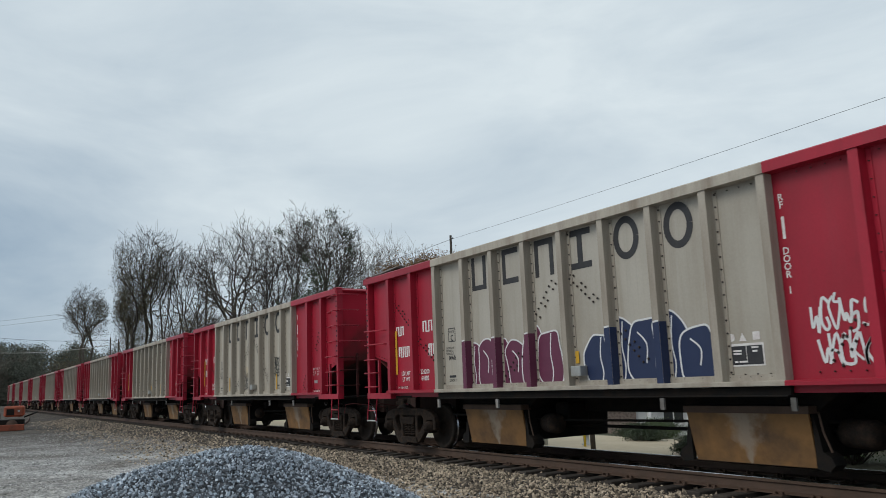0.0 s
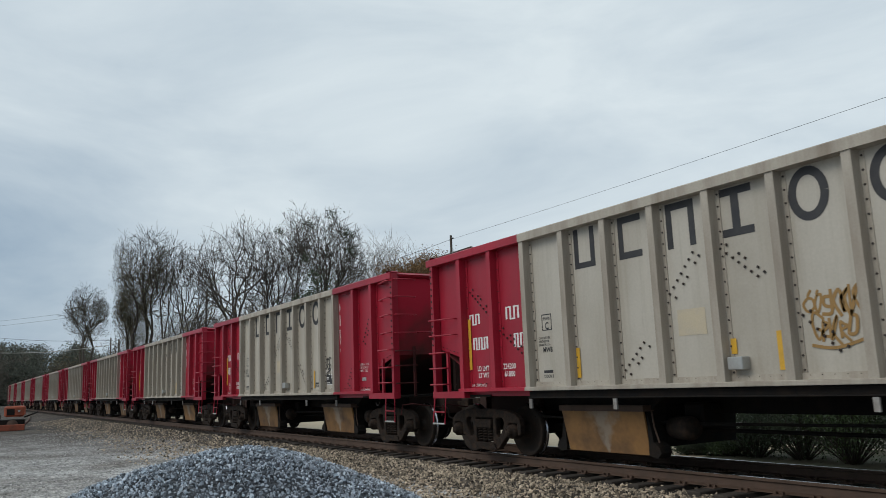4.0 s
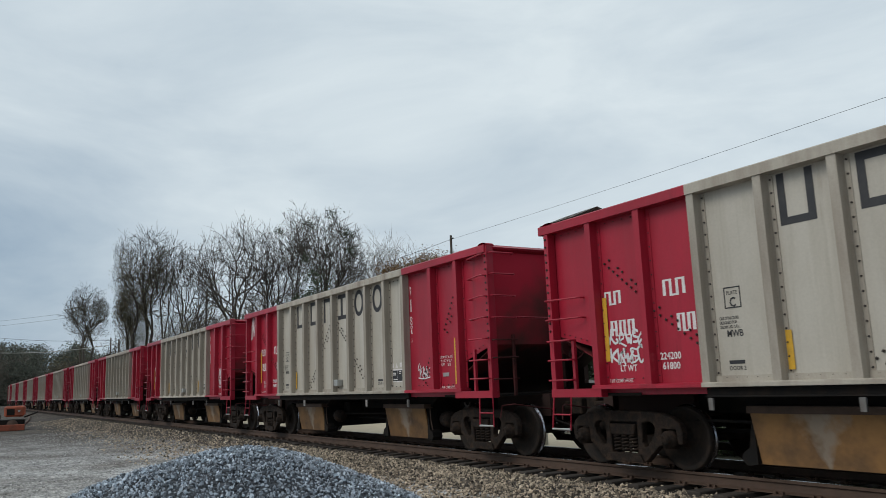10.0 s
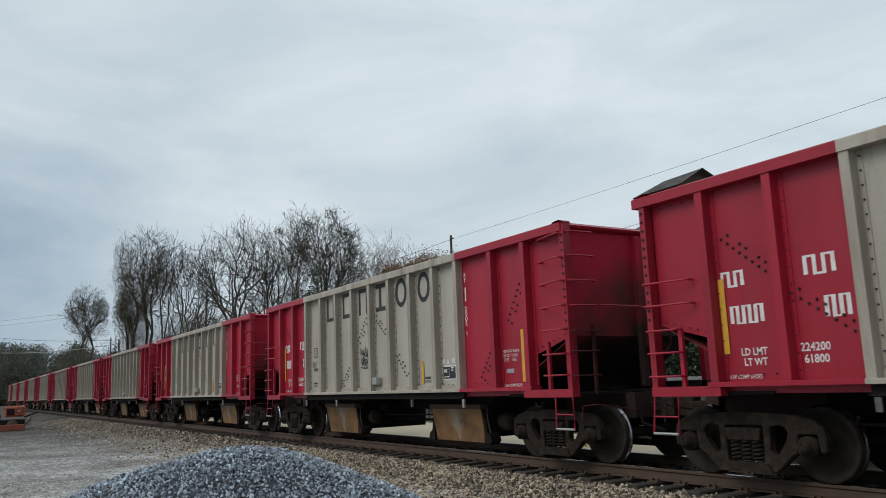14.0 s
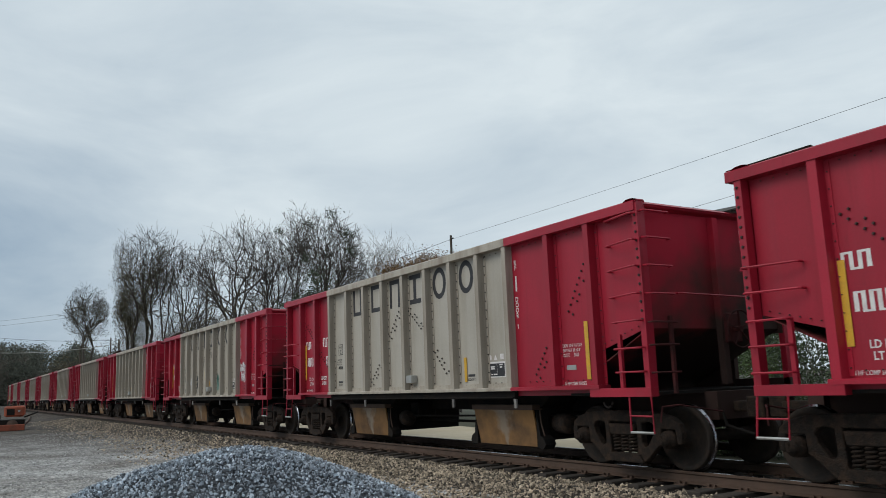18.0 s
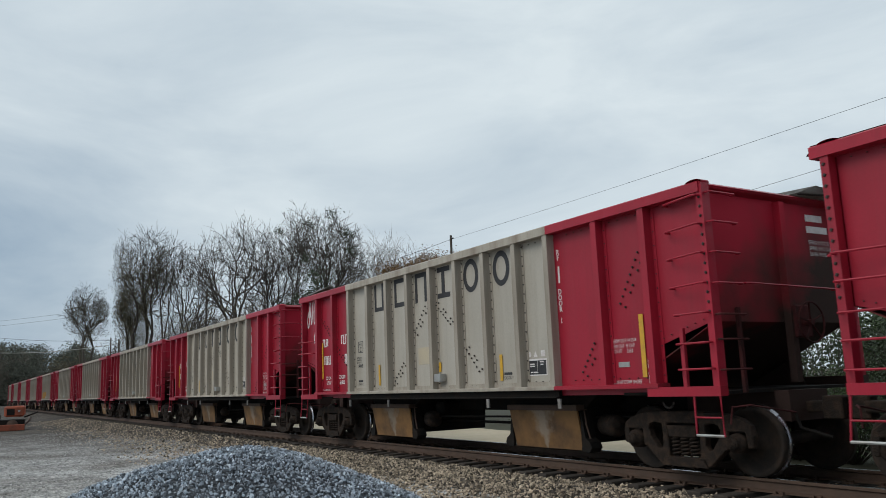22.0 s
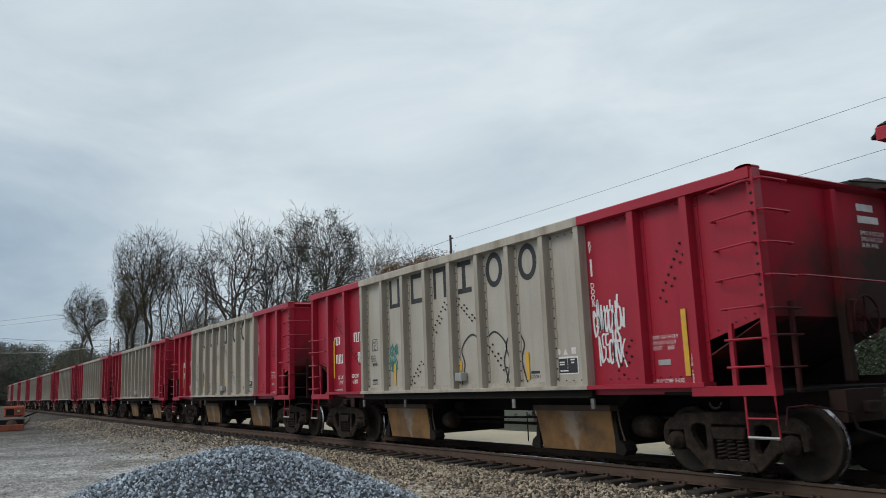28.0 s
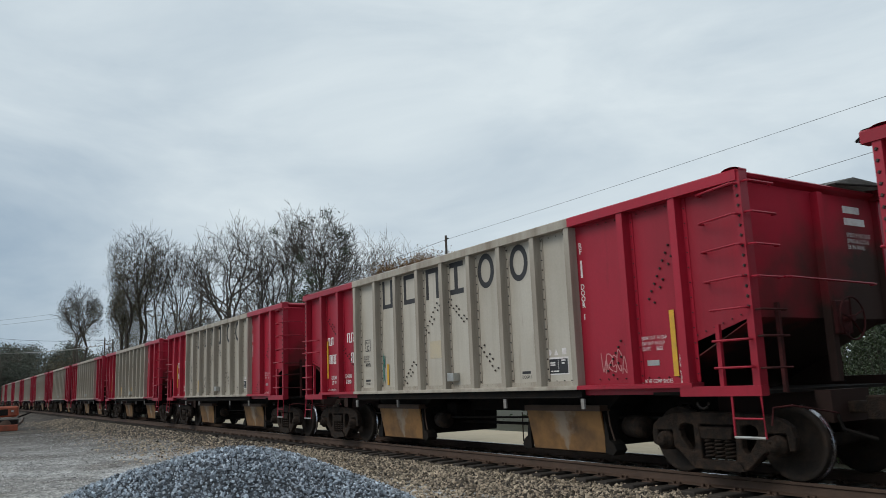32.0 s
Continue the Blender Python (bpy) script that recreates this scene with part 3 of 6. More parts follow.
def side_panels(car):
    """The side towards the lot: sheets, ribs, chords and sills, each on its own."""
    y0, y1 = SHEET, SHEET + 0.012
    boxed("side_sheet", (xl(11.05), xl(3.34), y0, y1, FLANGE, TOP - 0.02), GREY, car, "grey painted steel centre sheet")
    bm = bmesh.new()
    prism(bm, [(xl(3.34), FLANGE), (xl(3.34), TOP - 0.02), (xl(0.1), TOP - 0.02), (xl(0.1), 2.06), (xl(1.08), 1.78), (xl(1.08), FLANGE)], y0, y1)
    part("side_sheet", bm, RED, car, "red painted end sheet with a slanted cut-out")
    bm = bmesh.new()
    prism(bm, [(xl(11.05), FLANGE), (xl(13.15), FLANGE), (xl(13.15), 1.80), (xl(14.05), 2.04), (xl(14.05), TOP - 0.02), (xl(11.05), TOP - 0.02)], y0, y1)
    part("side_sheet", bm, RED, car, "red painted end sheet with a slanted cut-out")
    boxed("foot_strip", (xl(11.05), xl(3.34), SHEET - 0.03, SHEET - 0.001, FLANGE, FLANGE + 0.075), RIBGREY, car, "narrow grey strip along the foot of the sheet")
    rib = {}
    bm = bmesh.new()
    prism(bm, [(-0.058, OUT), (0.058, OUT), (0.060, SHEET), (-0.066, SHEET)], FLANGE - 0.01, CHORD + 0.002, "z")
    part("rib", bm, RIBGREY, car, "weathered grey vertical stiffener").location.x = xl(3.34)
    for u in RIBS_GREY[1:] + RIBS_RED:
        mat = RIBGREY if u in RIBS_GREY else RED
        if mat not in rib:
            bm = bmesh.new()
            prism(bm, [(-0.058, OUT), (0.058, OUT), (0.066, SHEET), (-0.066, SHEET)], FLANGE - 0.01, CHORD + 0.002, "z")
            # bolting flange beside the rib
            box(bm, 0.066, 0.125, SHEET - 0.012, SHEET - 0.001, FLANGE + 0.02, CHORD - 0.02)
            rib[mat] = part("rib", bm, mat, car, "weathered grey vertical stiffener" if mat is RIBGREY else "")
            rib[mat].location.x = xl(u)
        else:
            again(rib[mat], pose(xl(u), 0, 0), car)
    for a, b, m in ((0.12, 3.28, RED), (3.28, 11.11, RIBGREY), (11.11, 14.22, RED)):
        bm = bmesh.new()
        prism(bm, [(-1.63, CHORD), (-1.63, TOP - 0.02), (-1.60, TOP), (-1.40, TOP), (-1.40, CHORD + 0.04), (-1.46, CHORD)], xl(b), xl(a), "x")
        part("top_chord", bm, m, car, "grey top rail" if m is RIBGREY else "red top rail")
    for a, b, m in ((1.08, 3.28, RED), (3.28, 11.11, RIBGREY), (11.11, 13.15, RED)):
        bm = bmesh.new()
        foot = SILL if m is RED else FLANGE - 0.07
        prism(bm, [(-1.64, FLANGE - 0.06), (-1.64, FLANGE - 0.012), (-1.62, FLANGE), (-1.40, FLANGE), (-1.40, foot), (-1.47, foot), (-1.47, FLANGE - 0.06)], xl(b), xl(a), "x")
        part("side_sill", bm, m, car)
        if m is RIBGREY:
            # lower lip of the sill, coloured near black to paint the shade there
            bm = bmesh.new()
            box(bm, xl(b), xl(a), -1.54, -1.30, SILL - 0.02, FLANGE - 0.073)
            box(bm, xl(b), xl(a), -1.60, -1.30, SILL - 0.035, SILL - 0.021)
            part("sill_lip", bm, SOOTSHADE, car, "steel lip under the side, its shade put into a near-black colour")
    for a, b in ((0.06, 1.29), (12.97, 14.11)):
        boxed("end_sill", (xl(b), xl(a), -1.63, -1.5, 1.075, 1.2), RED, car)
    # bolts along the ribs and in slanted groups
    bm = bmesh.new()

    def bolt(u, z, y=SHEET - 0.012, r=0.014):
        c = Vector((xl(u), y, z))
        v = [bm.verts.new(c + Vector((r * math.cos(a), 0, r * math.sin(a)))) for a in (0.3, 1.87, 3.44, 5.01)]
        w = [bm.verts.new(c + Vector((r * 0.6 * math.cos(a), -0.018, r * 0.6 * math.sin(a)))) for a in (0.3, 1.87, 3.44, 5.01)]
        bm.faces.new(w)
        for i in range(4):
            bm.faces.new((v[i], v[(i + 1) % 4], w[(i + 1) % 4], w[i]))
    rng = random.Random(4)
    for u in RIBS_GREY[1:]:
        for i in range(15):
            bolt(u - 0.097, 1.36 + i * 0.163, r=0.016)
    for u in RIBS_GREY[:-1]:
        for i in range(5):
            bolt(u + 0.2 + i * 0.15, 1.30)
    for u in RIBS_RED:
        for i in range(12):
            bolt(u - 0.097, 1.36 + i * 0.2, r=0.011)
    for u in RIBS_RED + [3.34]:
        for i in range(4):
            bolt(u + 0.22 + i * 0.18, CHORD - 0.05, r=0.011)
            bolt(u + 0.22 + i * 0.18, 1.33, r=0.012)
    for i in range(13):
        bolt(0.13, 2.14 + i * 0.125, -1.612, 0.026)
        bolt(14.07, 2.12 + i * 0.125, -1.612, 0.026)
    for i in range(6):
        bolt(0.35 + i * 0.14, 2.06 - i * 0.04, r=0.011)
        bolt(13.24 + i * 0.13, 1.9 + i * 0.033, r=0.011)
    # slanted bolt groups where the inner plates are fixed
    for u0, z0, du, dz, n in ((7.95, 2.45, -0.075, 0.085, 7), (7.05, 2.93, -0.085, -0.07, 7), (8.9, 1.45, -0.08, 0.075, 6), (6.0, 1.98, -0.08, -0.085, 6),
                              (1.84, 2.42, -0.06, 0.1, 8), (2.75, 1.45, -0.06, 0.085, 6), (12.87, 3.05, -0.085, -0.07, 8), (11.95, 2.25, -0.1, -0.07, 8)):
        for i in range(n):
            bolt(u0 + i * du, z0 + i * dz, r=0.023)
            if i % 3 != 1:
                bolt(u0 + i * du - 0.1, z0 + i * dz - (0.06 if dz > 0 else -0.04), r=0.023)
    tagged(part("bolting", bm, BOLT, car, "rows of dark bolt heads"), kind="stuff")
    # the side away from the lot, seen only between cars
    bm = bmesh.new()
    box(bm, xl(14.0), xl(0.1), 1.448, 1.46, FLANGE + 0.7, TOP - 0.02)
    box(bm, xl(13.2), xl(1.08), 1.448, 1.46, FLANGE, FLANGE + 0.7)
    box(bm, xl(14.18), xl(-0.02), 1.40, 1.63, CHORD, TOP)
    box(bm, xl(14.11), xl(0.06), 1.46, 1.63, SILL, FLANGE)
    for u in RIBS_GREY + RIBS_RED:
        box(bm, xl(u) - 0.06, xl(u) + 0.06, 1.46, 1.61, FLANGE, CHORD)
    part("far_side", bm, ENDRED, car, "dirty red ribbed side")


def rung(a, b, car, out, mat=RED, sub=None):
    """A bent grab iron between two feet, standing off by the vector out."""
    bm = bmesh.new()
    a, b, o = Vector(a), Vector(b), Vector(out)
    tube(bm, [a, a + o * 0.8, a + o + (b - a) * 0.04, b + o + (a - b) * 0.04, b + o * 0.8, b], 0.0155, 6)
    return part("grab_iron", bm, mat, car, "thin bent red rod")


def car_ends(car):
    for s in (1, -1):                       # front end, rear end
        e = 6.94 if s > 0 else -6.89
        ext = 0.0 if s > 0 else 0.30        # the rear coupler is the longer one
        a, b = (e - 0.012, e) if s > 0 else (e, e + 0.012)
        bm = bmesh.new()
        box(bm, a, b, -1.46, 1.46, 2.02, TOP)
        # sheet that slopes in under the load
        prism(bm, [(e, 2.02), (e - 0.02 * s, 2.02), (e - 1.9 * s, 1.12), (e - 1.88 * s, 1.10)], -1.45, 1.45)
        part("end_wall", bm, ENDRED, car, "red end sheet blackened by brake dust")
        bm = bmesh.new()
        prism(bm, [(e, CHORD + 0.02), (e + 0.085 * s, CHORD + 0.06), (e + 0.11 * s, TOP - 0.055), (e + 0.02 * s, TOP - 0.01), (e, TOP - 0.01)], -1.46, 1.46)
        part("end_chord", bm, RED, car, "narrow red end rail")
        for y in (-1.52, 1.52):
            bm = bmesh.new()
            lathe(bm, [(0.13, -0.10), (0.13, 0.06), (0.11, 0.09), (0.0, 0.09)], 20)
            bm.verts.ensure_lookup_table()
            for v in bm.verts:
                v.co = Vector((v.co.x, v.co.y, max(v.co.z * 0.3, -0.06)))
            cap = part("corner_cap", bm, RED, car, "rounded red corner cap on the top rail")
            cap.location = (e - 0.02 * s, y, TOP - 0.012)
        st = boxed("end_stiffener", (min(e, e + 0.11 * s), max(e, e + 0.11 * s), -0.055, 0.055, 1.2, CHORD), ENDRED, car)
        st.location.y = 0.03
        if s > 0:
            for z, h, n in ((3.48, 0.12, 4), (3.31, 0.12, 5)):
                boxed("number_bar", (e, e + 0.004, 0.72, 0.72 + 0.10 * n, z + 0.02, z + h), WHITEP, car, "white painted bar")
        if s > 0:
            spec = letters("lettering", "SPRG 9 OC D-5\nSPRG 8 IC D-5\n36 IN WHL", 0.085, 0, 0, 0, WHITEP, car, "three lines of small white lettering", 0.58)
            spec.matrix_basis = pose(e + 0.004, 0.74, 3.22, 90, 0, 90)
        for y in (-1.535, 1.535):
            bm = bmesh.new()
            box(bm, min(e, e + 0.10 * s), max(e, e + 0.10 * s), y - 0.075, y + 0.075, 1.08, TOP - 0.02)
            o = part("corner_post", bm, RED, car)
            if y > 0:
                continue
            # inner post of the ladder and the rungs between
            boxed("ladder_post", (e - 0.45 * s - 0.03, e - 0.45 * s + 0.03, -1.61, -1.56, 1.1, 1.96), RED, car)
        zs = (3.66, 3.28, 2.90, 2.51, 2.13, 1.75, 1.42) if s > 0 else (2.60, 2.29, 1.95, 1.65, 1.34)
        for z in zs:
            rung((e + 0.05 * s, -1.61, z), (e - (0.62 if z > 2.2 else 0.47) * s, -1.47 if z > 2.2 else -1.6, z), car, (0, -0.11, 0))
        if s > 0:
            for z in (3.69, 3.30, 2.90, 2.50, 2.10, 1.78, 1.40):
                rung((e + 0.1, -1.56, z), (e + 0.1, -1.05, z), car, (0.08, 0, 0), GRIME if z < 2.2 else RED)
            boxed("ladder_post", (e + 0.02, e + 0.07, -1.08, -1.03, 1.1, 2.2), GRIME, car, "sooty red ladder post")
            rung((e + 0.1, -1.0, 2.51), (e + 0.1, 1.0, 2.48), car, (0.1, 0, 0))
        else:
            rung((e - 0.1, -1.56, 2.60), (e - 0.1, -1.05, 2.60), car, (-0.08, 0, 0))
        # hanging step under the corner
        bm = bmesh.new()
        tube(bm, [(e - 0.33 * s, -1.6, 1.1), (e - 0.31 * s, -1.63, 0.585), (e + 0.12 * s, -1.63, 0.585), (e + 0.08 * s, -1.6, 1.1)], 0.016, 6)
        tube(bm, [(e - 0.32 * s, -1.62, 0.81), (e + 0.10 * s, -1.62, 0.81)], 0.013, 6)
        step_ = part("step", bm, RED, car, "hanging red step with a worn lower bar")
        bm = bmesh.new()
        tube(bm, [(e - 0.31 * s, -1.632, 0.587), (e + 0.12 * s, -1.632, 0.587)], 0.019, 6)
        part("tread_bar", bm, GALV, step_, "bare worn steel bar")
        # platform, buffer beam, draft gear
        bm = bmesh.new()
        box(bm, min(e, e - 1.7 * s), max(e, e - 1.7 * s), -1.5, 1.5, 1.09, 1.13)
        part("end_platform", bm, SOOTSHADE, car, "sooty steel end platform")
        bm = bmesh.new()
        box(bm, min(e, e - 1.6 * s), max(e, e - 1.6 * s), -0.3, 0.3, 0.72, 1.08)
        box(bm, min(e, e + 0.22 * s), max(e, e + 0.22 * s), -0.42, 0.42, 0.70, 1.1)
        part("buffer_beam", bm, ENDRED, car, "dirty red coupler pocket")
        bm = bmesh.new()
        box(bm, min(e + 0.2 * s, e + (0.56 + ext) * s), max(e + 0.2 * s, e + (0.56 + ext) * s), -0.08, 0.08, 0.80, 0.95)
        box(bm, min(e + (0.5 + ext) * s, e + (0.78 + ext) * s), max(e + (0.5 + ext) * s, e + (0.78 + ext) * s), -0.17 if s > 0 else -0.05, 0.05 if s > 0 else 0.17, 0.72, 1.02)
        part("coupler", bm, CAST, car, "brown cast knuckle coupler", bevel=0.02)
        bm = bmesh.new()
        tube(bm, [(e + 0.15 * s, -0.3, 0.95), (e + 0.3 * s, -0.36, 0.62), (e + 0.62 * s, -0.2, 0.5)], 0.025, 6)
        part("air_hose", bm, SOOTSHADE, car, "black rubber air hose")
        # uncoupling rod
        bm = bmesh.new()
        tube(bm, [(e + 0.08 * s, -1.45, 0.72), (e + 0.1 * s, -1.42, 0.93), (e + 0.24 * s, -1.25, 0.95), (e + 0.28 * s, -0.4, 0.82)], 0.013, 5)
        part("uncoupling_rod", bm, GRIME, car)
    # hand brake at the front end, with its chain
    bm = bmesh.new()
    ring = [(7.20, 0.2 + 0.28 * math.cos(a), 2.0 + 0.28 * math.sin(a)) for a in np.linspace(0, 2 * math.pi, 25)]
    tube(bm, ring, 0.014, 6)
    for a in (0.4, 1.66, 2.91, 4.17, 5.43):
        tube(bm, [(7.18, 0.2, 2.0), (7.20, 0.2 + 0.28 * math.cos(a), 2.0 + 0.28 * math.sin(a))], 0.012, 5)
    tube(bm, [(6.95, 0.2, 2.0), (7.22, 0.2, 2.0)], 0.045, 8)
    part("brake_wheel", bm, GRIME, car, "dirty hand brake wheel with five spokes")
    boxed("brake_housing", (6.94, 7.09, 0.02, 0.38, 1.8, 2.25), GRIME, car, bevel=0.02)
    bm = bmesh.new()
    for i in range(13):
        c = Vector((7.0, 0.12 + 0.006 * i, 1.76 - 0.048 * i))
        tube(bm, [c + Vector((0.014 * math.cos(a) * (i % 2), 0.014 * math.cos(a) * (1 - i % 2), 0.028 * math.sin(a))) for a in np.linspace(0, 2 * math.pi, 7)], 0.006, 3)
    part("chain", bm, CAST, car, "hanging steel brake chain")
    # valve and small reservoir seen through the open rear corner
    bm = bmesh.new()
    lathe(bm, [(0.0, -0.42), (0.14, -0.4), (0.17, -0.3), (0.17, 0.3), (0.14, 0.4), (0.0, 0.42)], 14)
    o = part("reservoir", bm, SOOTSHADE, car, "dark air reservoir on the end platform", smooth=False)
    o.location = (-6.55, 0.4, 1.32)


def car_top(car):
    """Small sheet-metal hoods over two opposite corners, their tips hanging out over the end on a bent rod."""
    x0, x1, z, tip = -7.09, -6.22, TOP + 0.012, 0.22
    for turn_ in (0, 180):
        m = pose(0, 0, 0, 0, 0, turn_)
        bm = bmesh.new()
        v = [bm.verts.new(p) for p in ((x0, -1.60, z), (x1, -1.58, z + 0.015), (x0 + 0.14, -1.08, z + tip * 0.9), (x1 - 0.04, -1.05, z + tip), (x0 + 0.02, -0.42, z), (x1, -0.40, z), (x0 - 0.21, -1.30, z - 0.01))]
        for f in ((0, 1, 3, 2), (2, 3, 5, 4), (6, 0, 2), (6, 2, 4)):
            bm.faces.new([v[q] for q in f])
        bmesh.ops.solidify(bm, geom=list(bm.faces), thickness=0.015)
        h = part("hood", bm, HOOD, car, "bent and rusting sheet-metal hood")
        h.matrix_basis = m
        bm = bmesh.new()
        prism(bm, [(-1.50, TOP - 0.1), (-1.50, z + 0.03), (-1.05, z + tip - 0.04), (-0.5, TOP - 0.1)], x1 - 0.16, x1 - 0.13, "x")
        part("hood_end", bm, RUST, h, "dark rusty end plate")
        bm = bmesh.new()
        tube(bm, [(x0 + 0.05, -1.58, z - 0.03), (x0 - 0.22, -1.32, z - 0.03), (x0 + 0.02, -0.42, z - 0.02)], 0.016, 6)
        part("hood_rod", bm, SOOTSHADE, h, "bent black support rod")


def car_inside(car):
    bm = bmesh.new()
    prism(bm, [(-6.72, 3.0), (-6.72, 3.2), (-5.0, 1.5), (-3.9, 1.5), (-1.4, 2.0), (1.4, 2.0), (3.9, 1.5), (5.0, 1.5), (6.85, 3.2), (6.85, 3.0), (5.0, 1.4), (-5.0, 1.4)], -1.44, 1.44)
    part("hopper_floor", bm, RUST, car, "rusty sloped hopper floor")


def under_frame(car):
    boxed("centre_sill", (-6.7, 6.8, -0.2, 0.2, 0.78, 1.08), SOOTSHADE, car, "black centre sill")
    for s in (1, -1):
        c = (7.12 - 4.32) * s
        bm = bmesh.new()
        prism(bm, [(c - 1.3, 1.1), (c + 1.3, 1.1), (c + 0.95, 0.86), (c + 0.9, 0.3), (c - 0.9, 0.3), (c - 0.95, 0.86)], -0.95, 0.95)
        part("hopper_body", bm, SOOTSHADE, car, "black discharge hopper")
        for f in (-1,):
            bm = bmesh.new()
            yo, yi = 1.09 * f, 0.97 * f
            pts = [(c - 0.92, 0.84, yo), (c + 0.92, 0.84, yo), (c + 0.90, 0.20, yi), (c - 0.90, 0.20, yi)]
            v = [bm.verts.new((x, y, z)) for x, z, y in pts] + [bm.verts.new((x, y - 0.03 * f, z)) for x, z, y in pts]
            for q in ((0, 1, 2, 3), (4, 7, 6, 5), (0, 4, 5, 1), (1, 5, 6, 2), (2, 6, 7, 3), (3, 7, 4, 0)):
                bm.faces.new([v[i] for i in q])
            d = part("discharge_door", bm, TAN, car, "rusty tan steel discharge door streaked with dust")
            if f < 0:
                boxed("door_header", (c - 0.95, c + 0.95, -1.12, -0.9, 0.84, 0.93), RUST, d)
                for w in (-1, 1):
                    bm = bmesh.new()
                    prism(bm, [(c + 0.93 * w, 0.84), (c + 0.99 * w, 0.6), (c + 1.02 * w, 0.40), (c + 1.12 * w, 0.34), (c + 1.16 * w, 0.25), (c + 1.08 * w, 0.17), (c + 0.92 * w, 0.20)], -1.03, -0.80 if w > 0 else -0.97)
                    part("door_wing", bm, SOOTSHADE, d, "black guide plate beside the door")
        # cylinders that work the doors
        bm = bmesh.new()
        lathe(bm, [(0.0, -0.3), (0.14, -0.3), (0.17, -0.22), (0.17, 0.2), (0.06, 0.24), (0.06, 0.6), (0.0, 0.62)], 14)
        o = part("door_cylinder", bm, CAST, car, "grimy air cylinder")
        o.matrix_basis = pose(c + 1.35, -0.75, 0.6, 0, 0, 70)
        bm = bmesh.new()
        tube(bm, [(c + 1.0, -1.0, 0.84), (c + 1.05, -1.02, 0.62), (c + 1.14, -1.03, 0.40)], 0.014, 5)
        part("door_link", bm, RUST, car, "thin rusty link beside the door")
    bm = bmesh.new()
    tube(bm, [(-5.2, -0.75, 0.72), (-1.2, -0.75, 0.66), (2.0, -0.7, 0.70), (5.2, -0.7, 0.74)], 0.022, 6)
    tube(bm, [(-5.0, -0.35, 0.55), (5.0, -0.35, 0.55)], 0.03, 6)
    part("brake_rods", bm, SOOTSHADE, car, "thin black brake rods")
    bm = bmesh.new()
    box(bm, -1.55, -1.2, -0.6, -0.1, 0.62, 0.95)
    part("valve_box", bm, SOOTSHADE, car, "black control valve", bevel=0.03)
    tab = None
    for u in (3.22, 5.2, 9.04, 11.02):
        if tab is None:
            tab = boxed("bracket", (-0.035, 0.035, -1.60, -1.57, 0.90, 1.052), HOOD, car, "short hanging grey bracket")
            tab.location.x = xl(u)
        else:
            again(tab, pose(xl(u), 0, 0), car)
    bm = bmesh.new()
    tube(bm, [(xl(1.0) + 0.09 * math.cos(a), -1.55, 1.0 + 0.08 * math.sin(a)) for a in np.linspace(math.pi, 2 * math.pi, 9)], 0.016, 6)
    part("towing_ring", bm, SOOTSHADE, car)


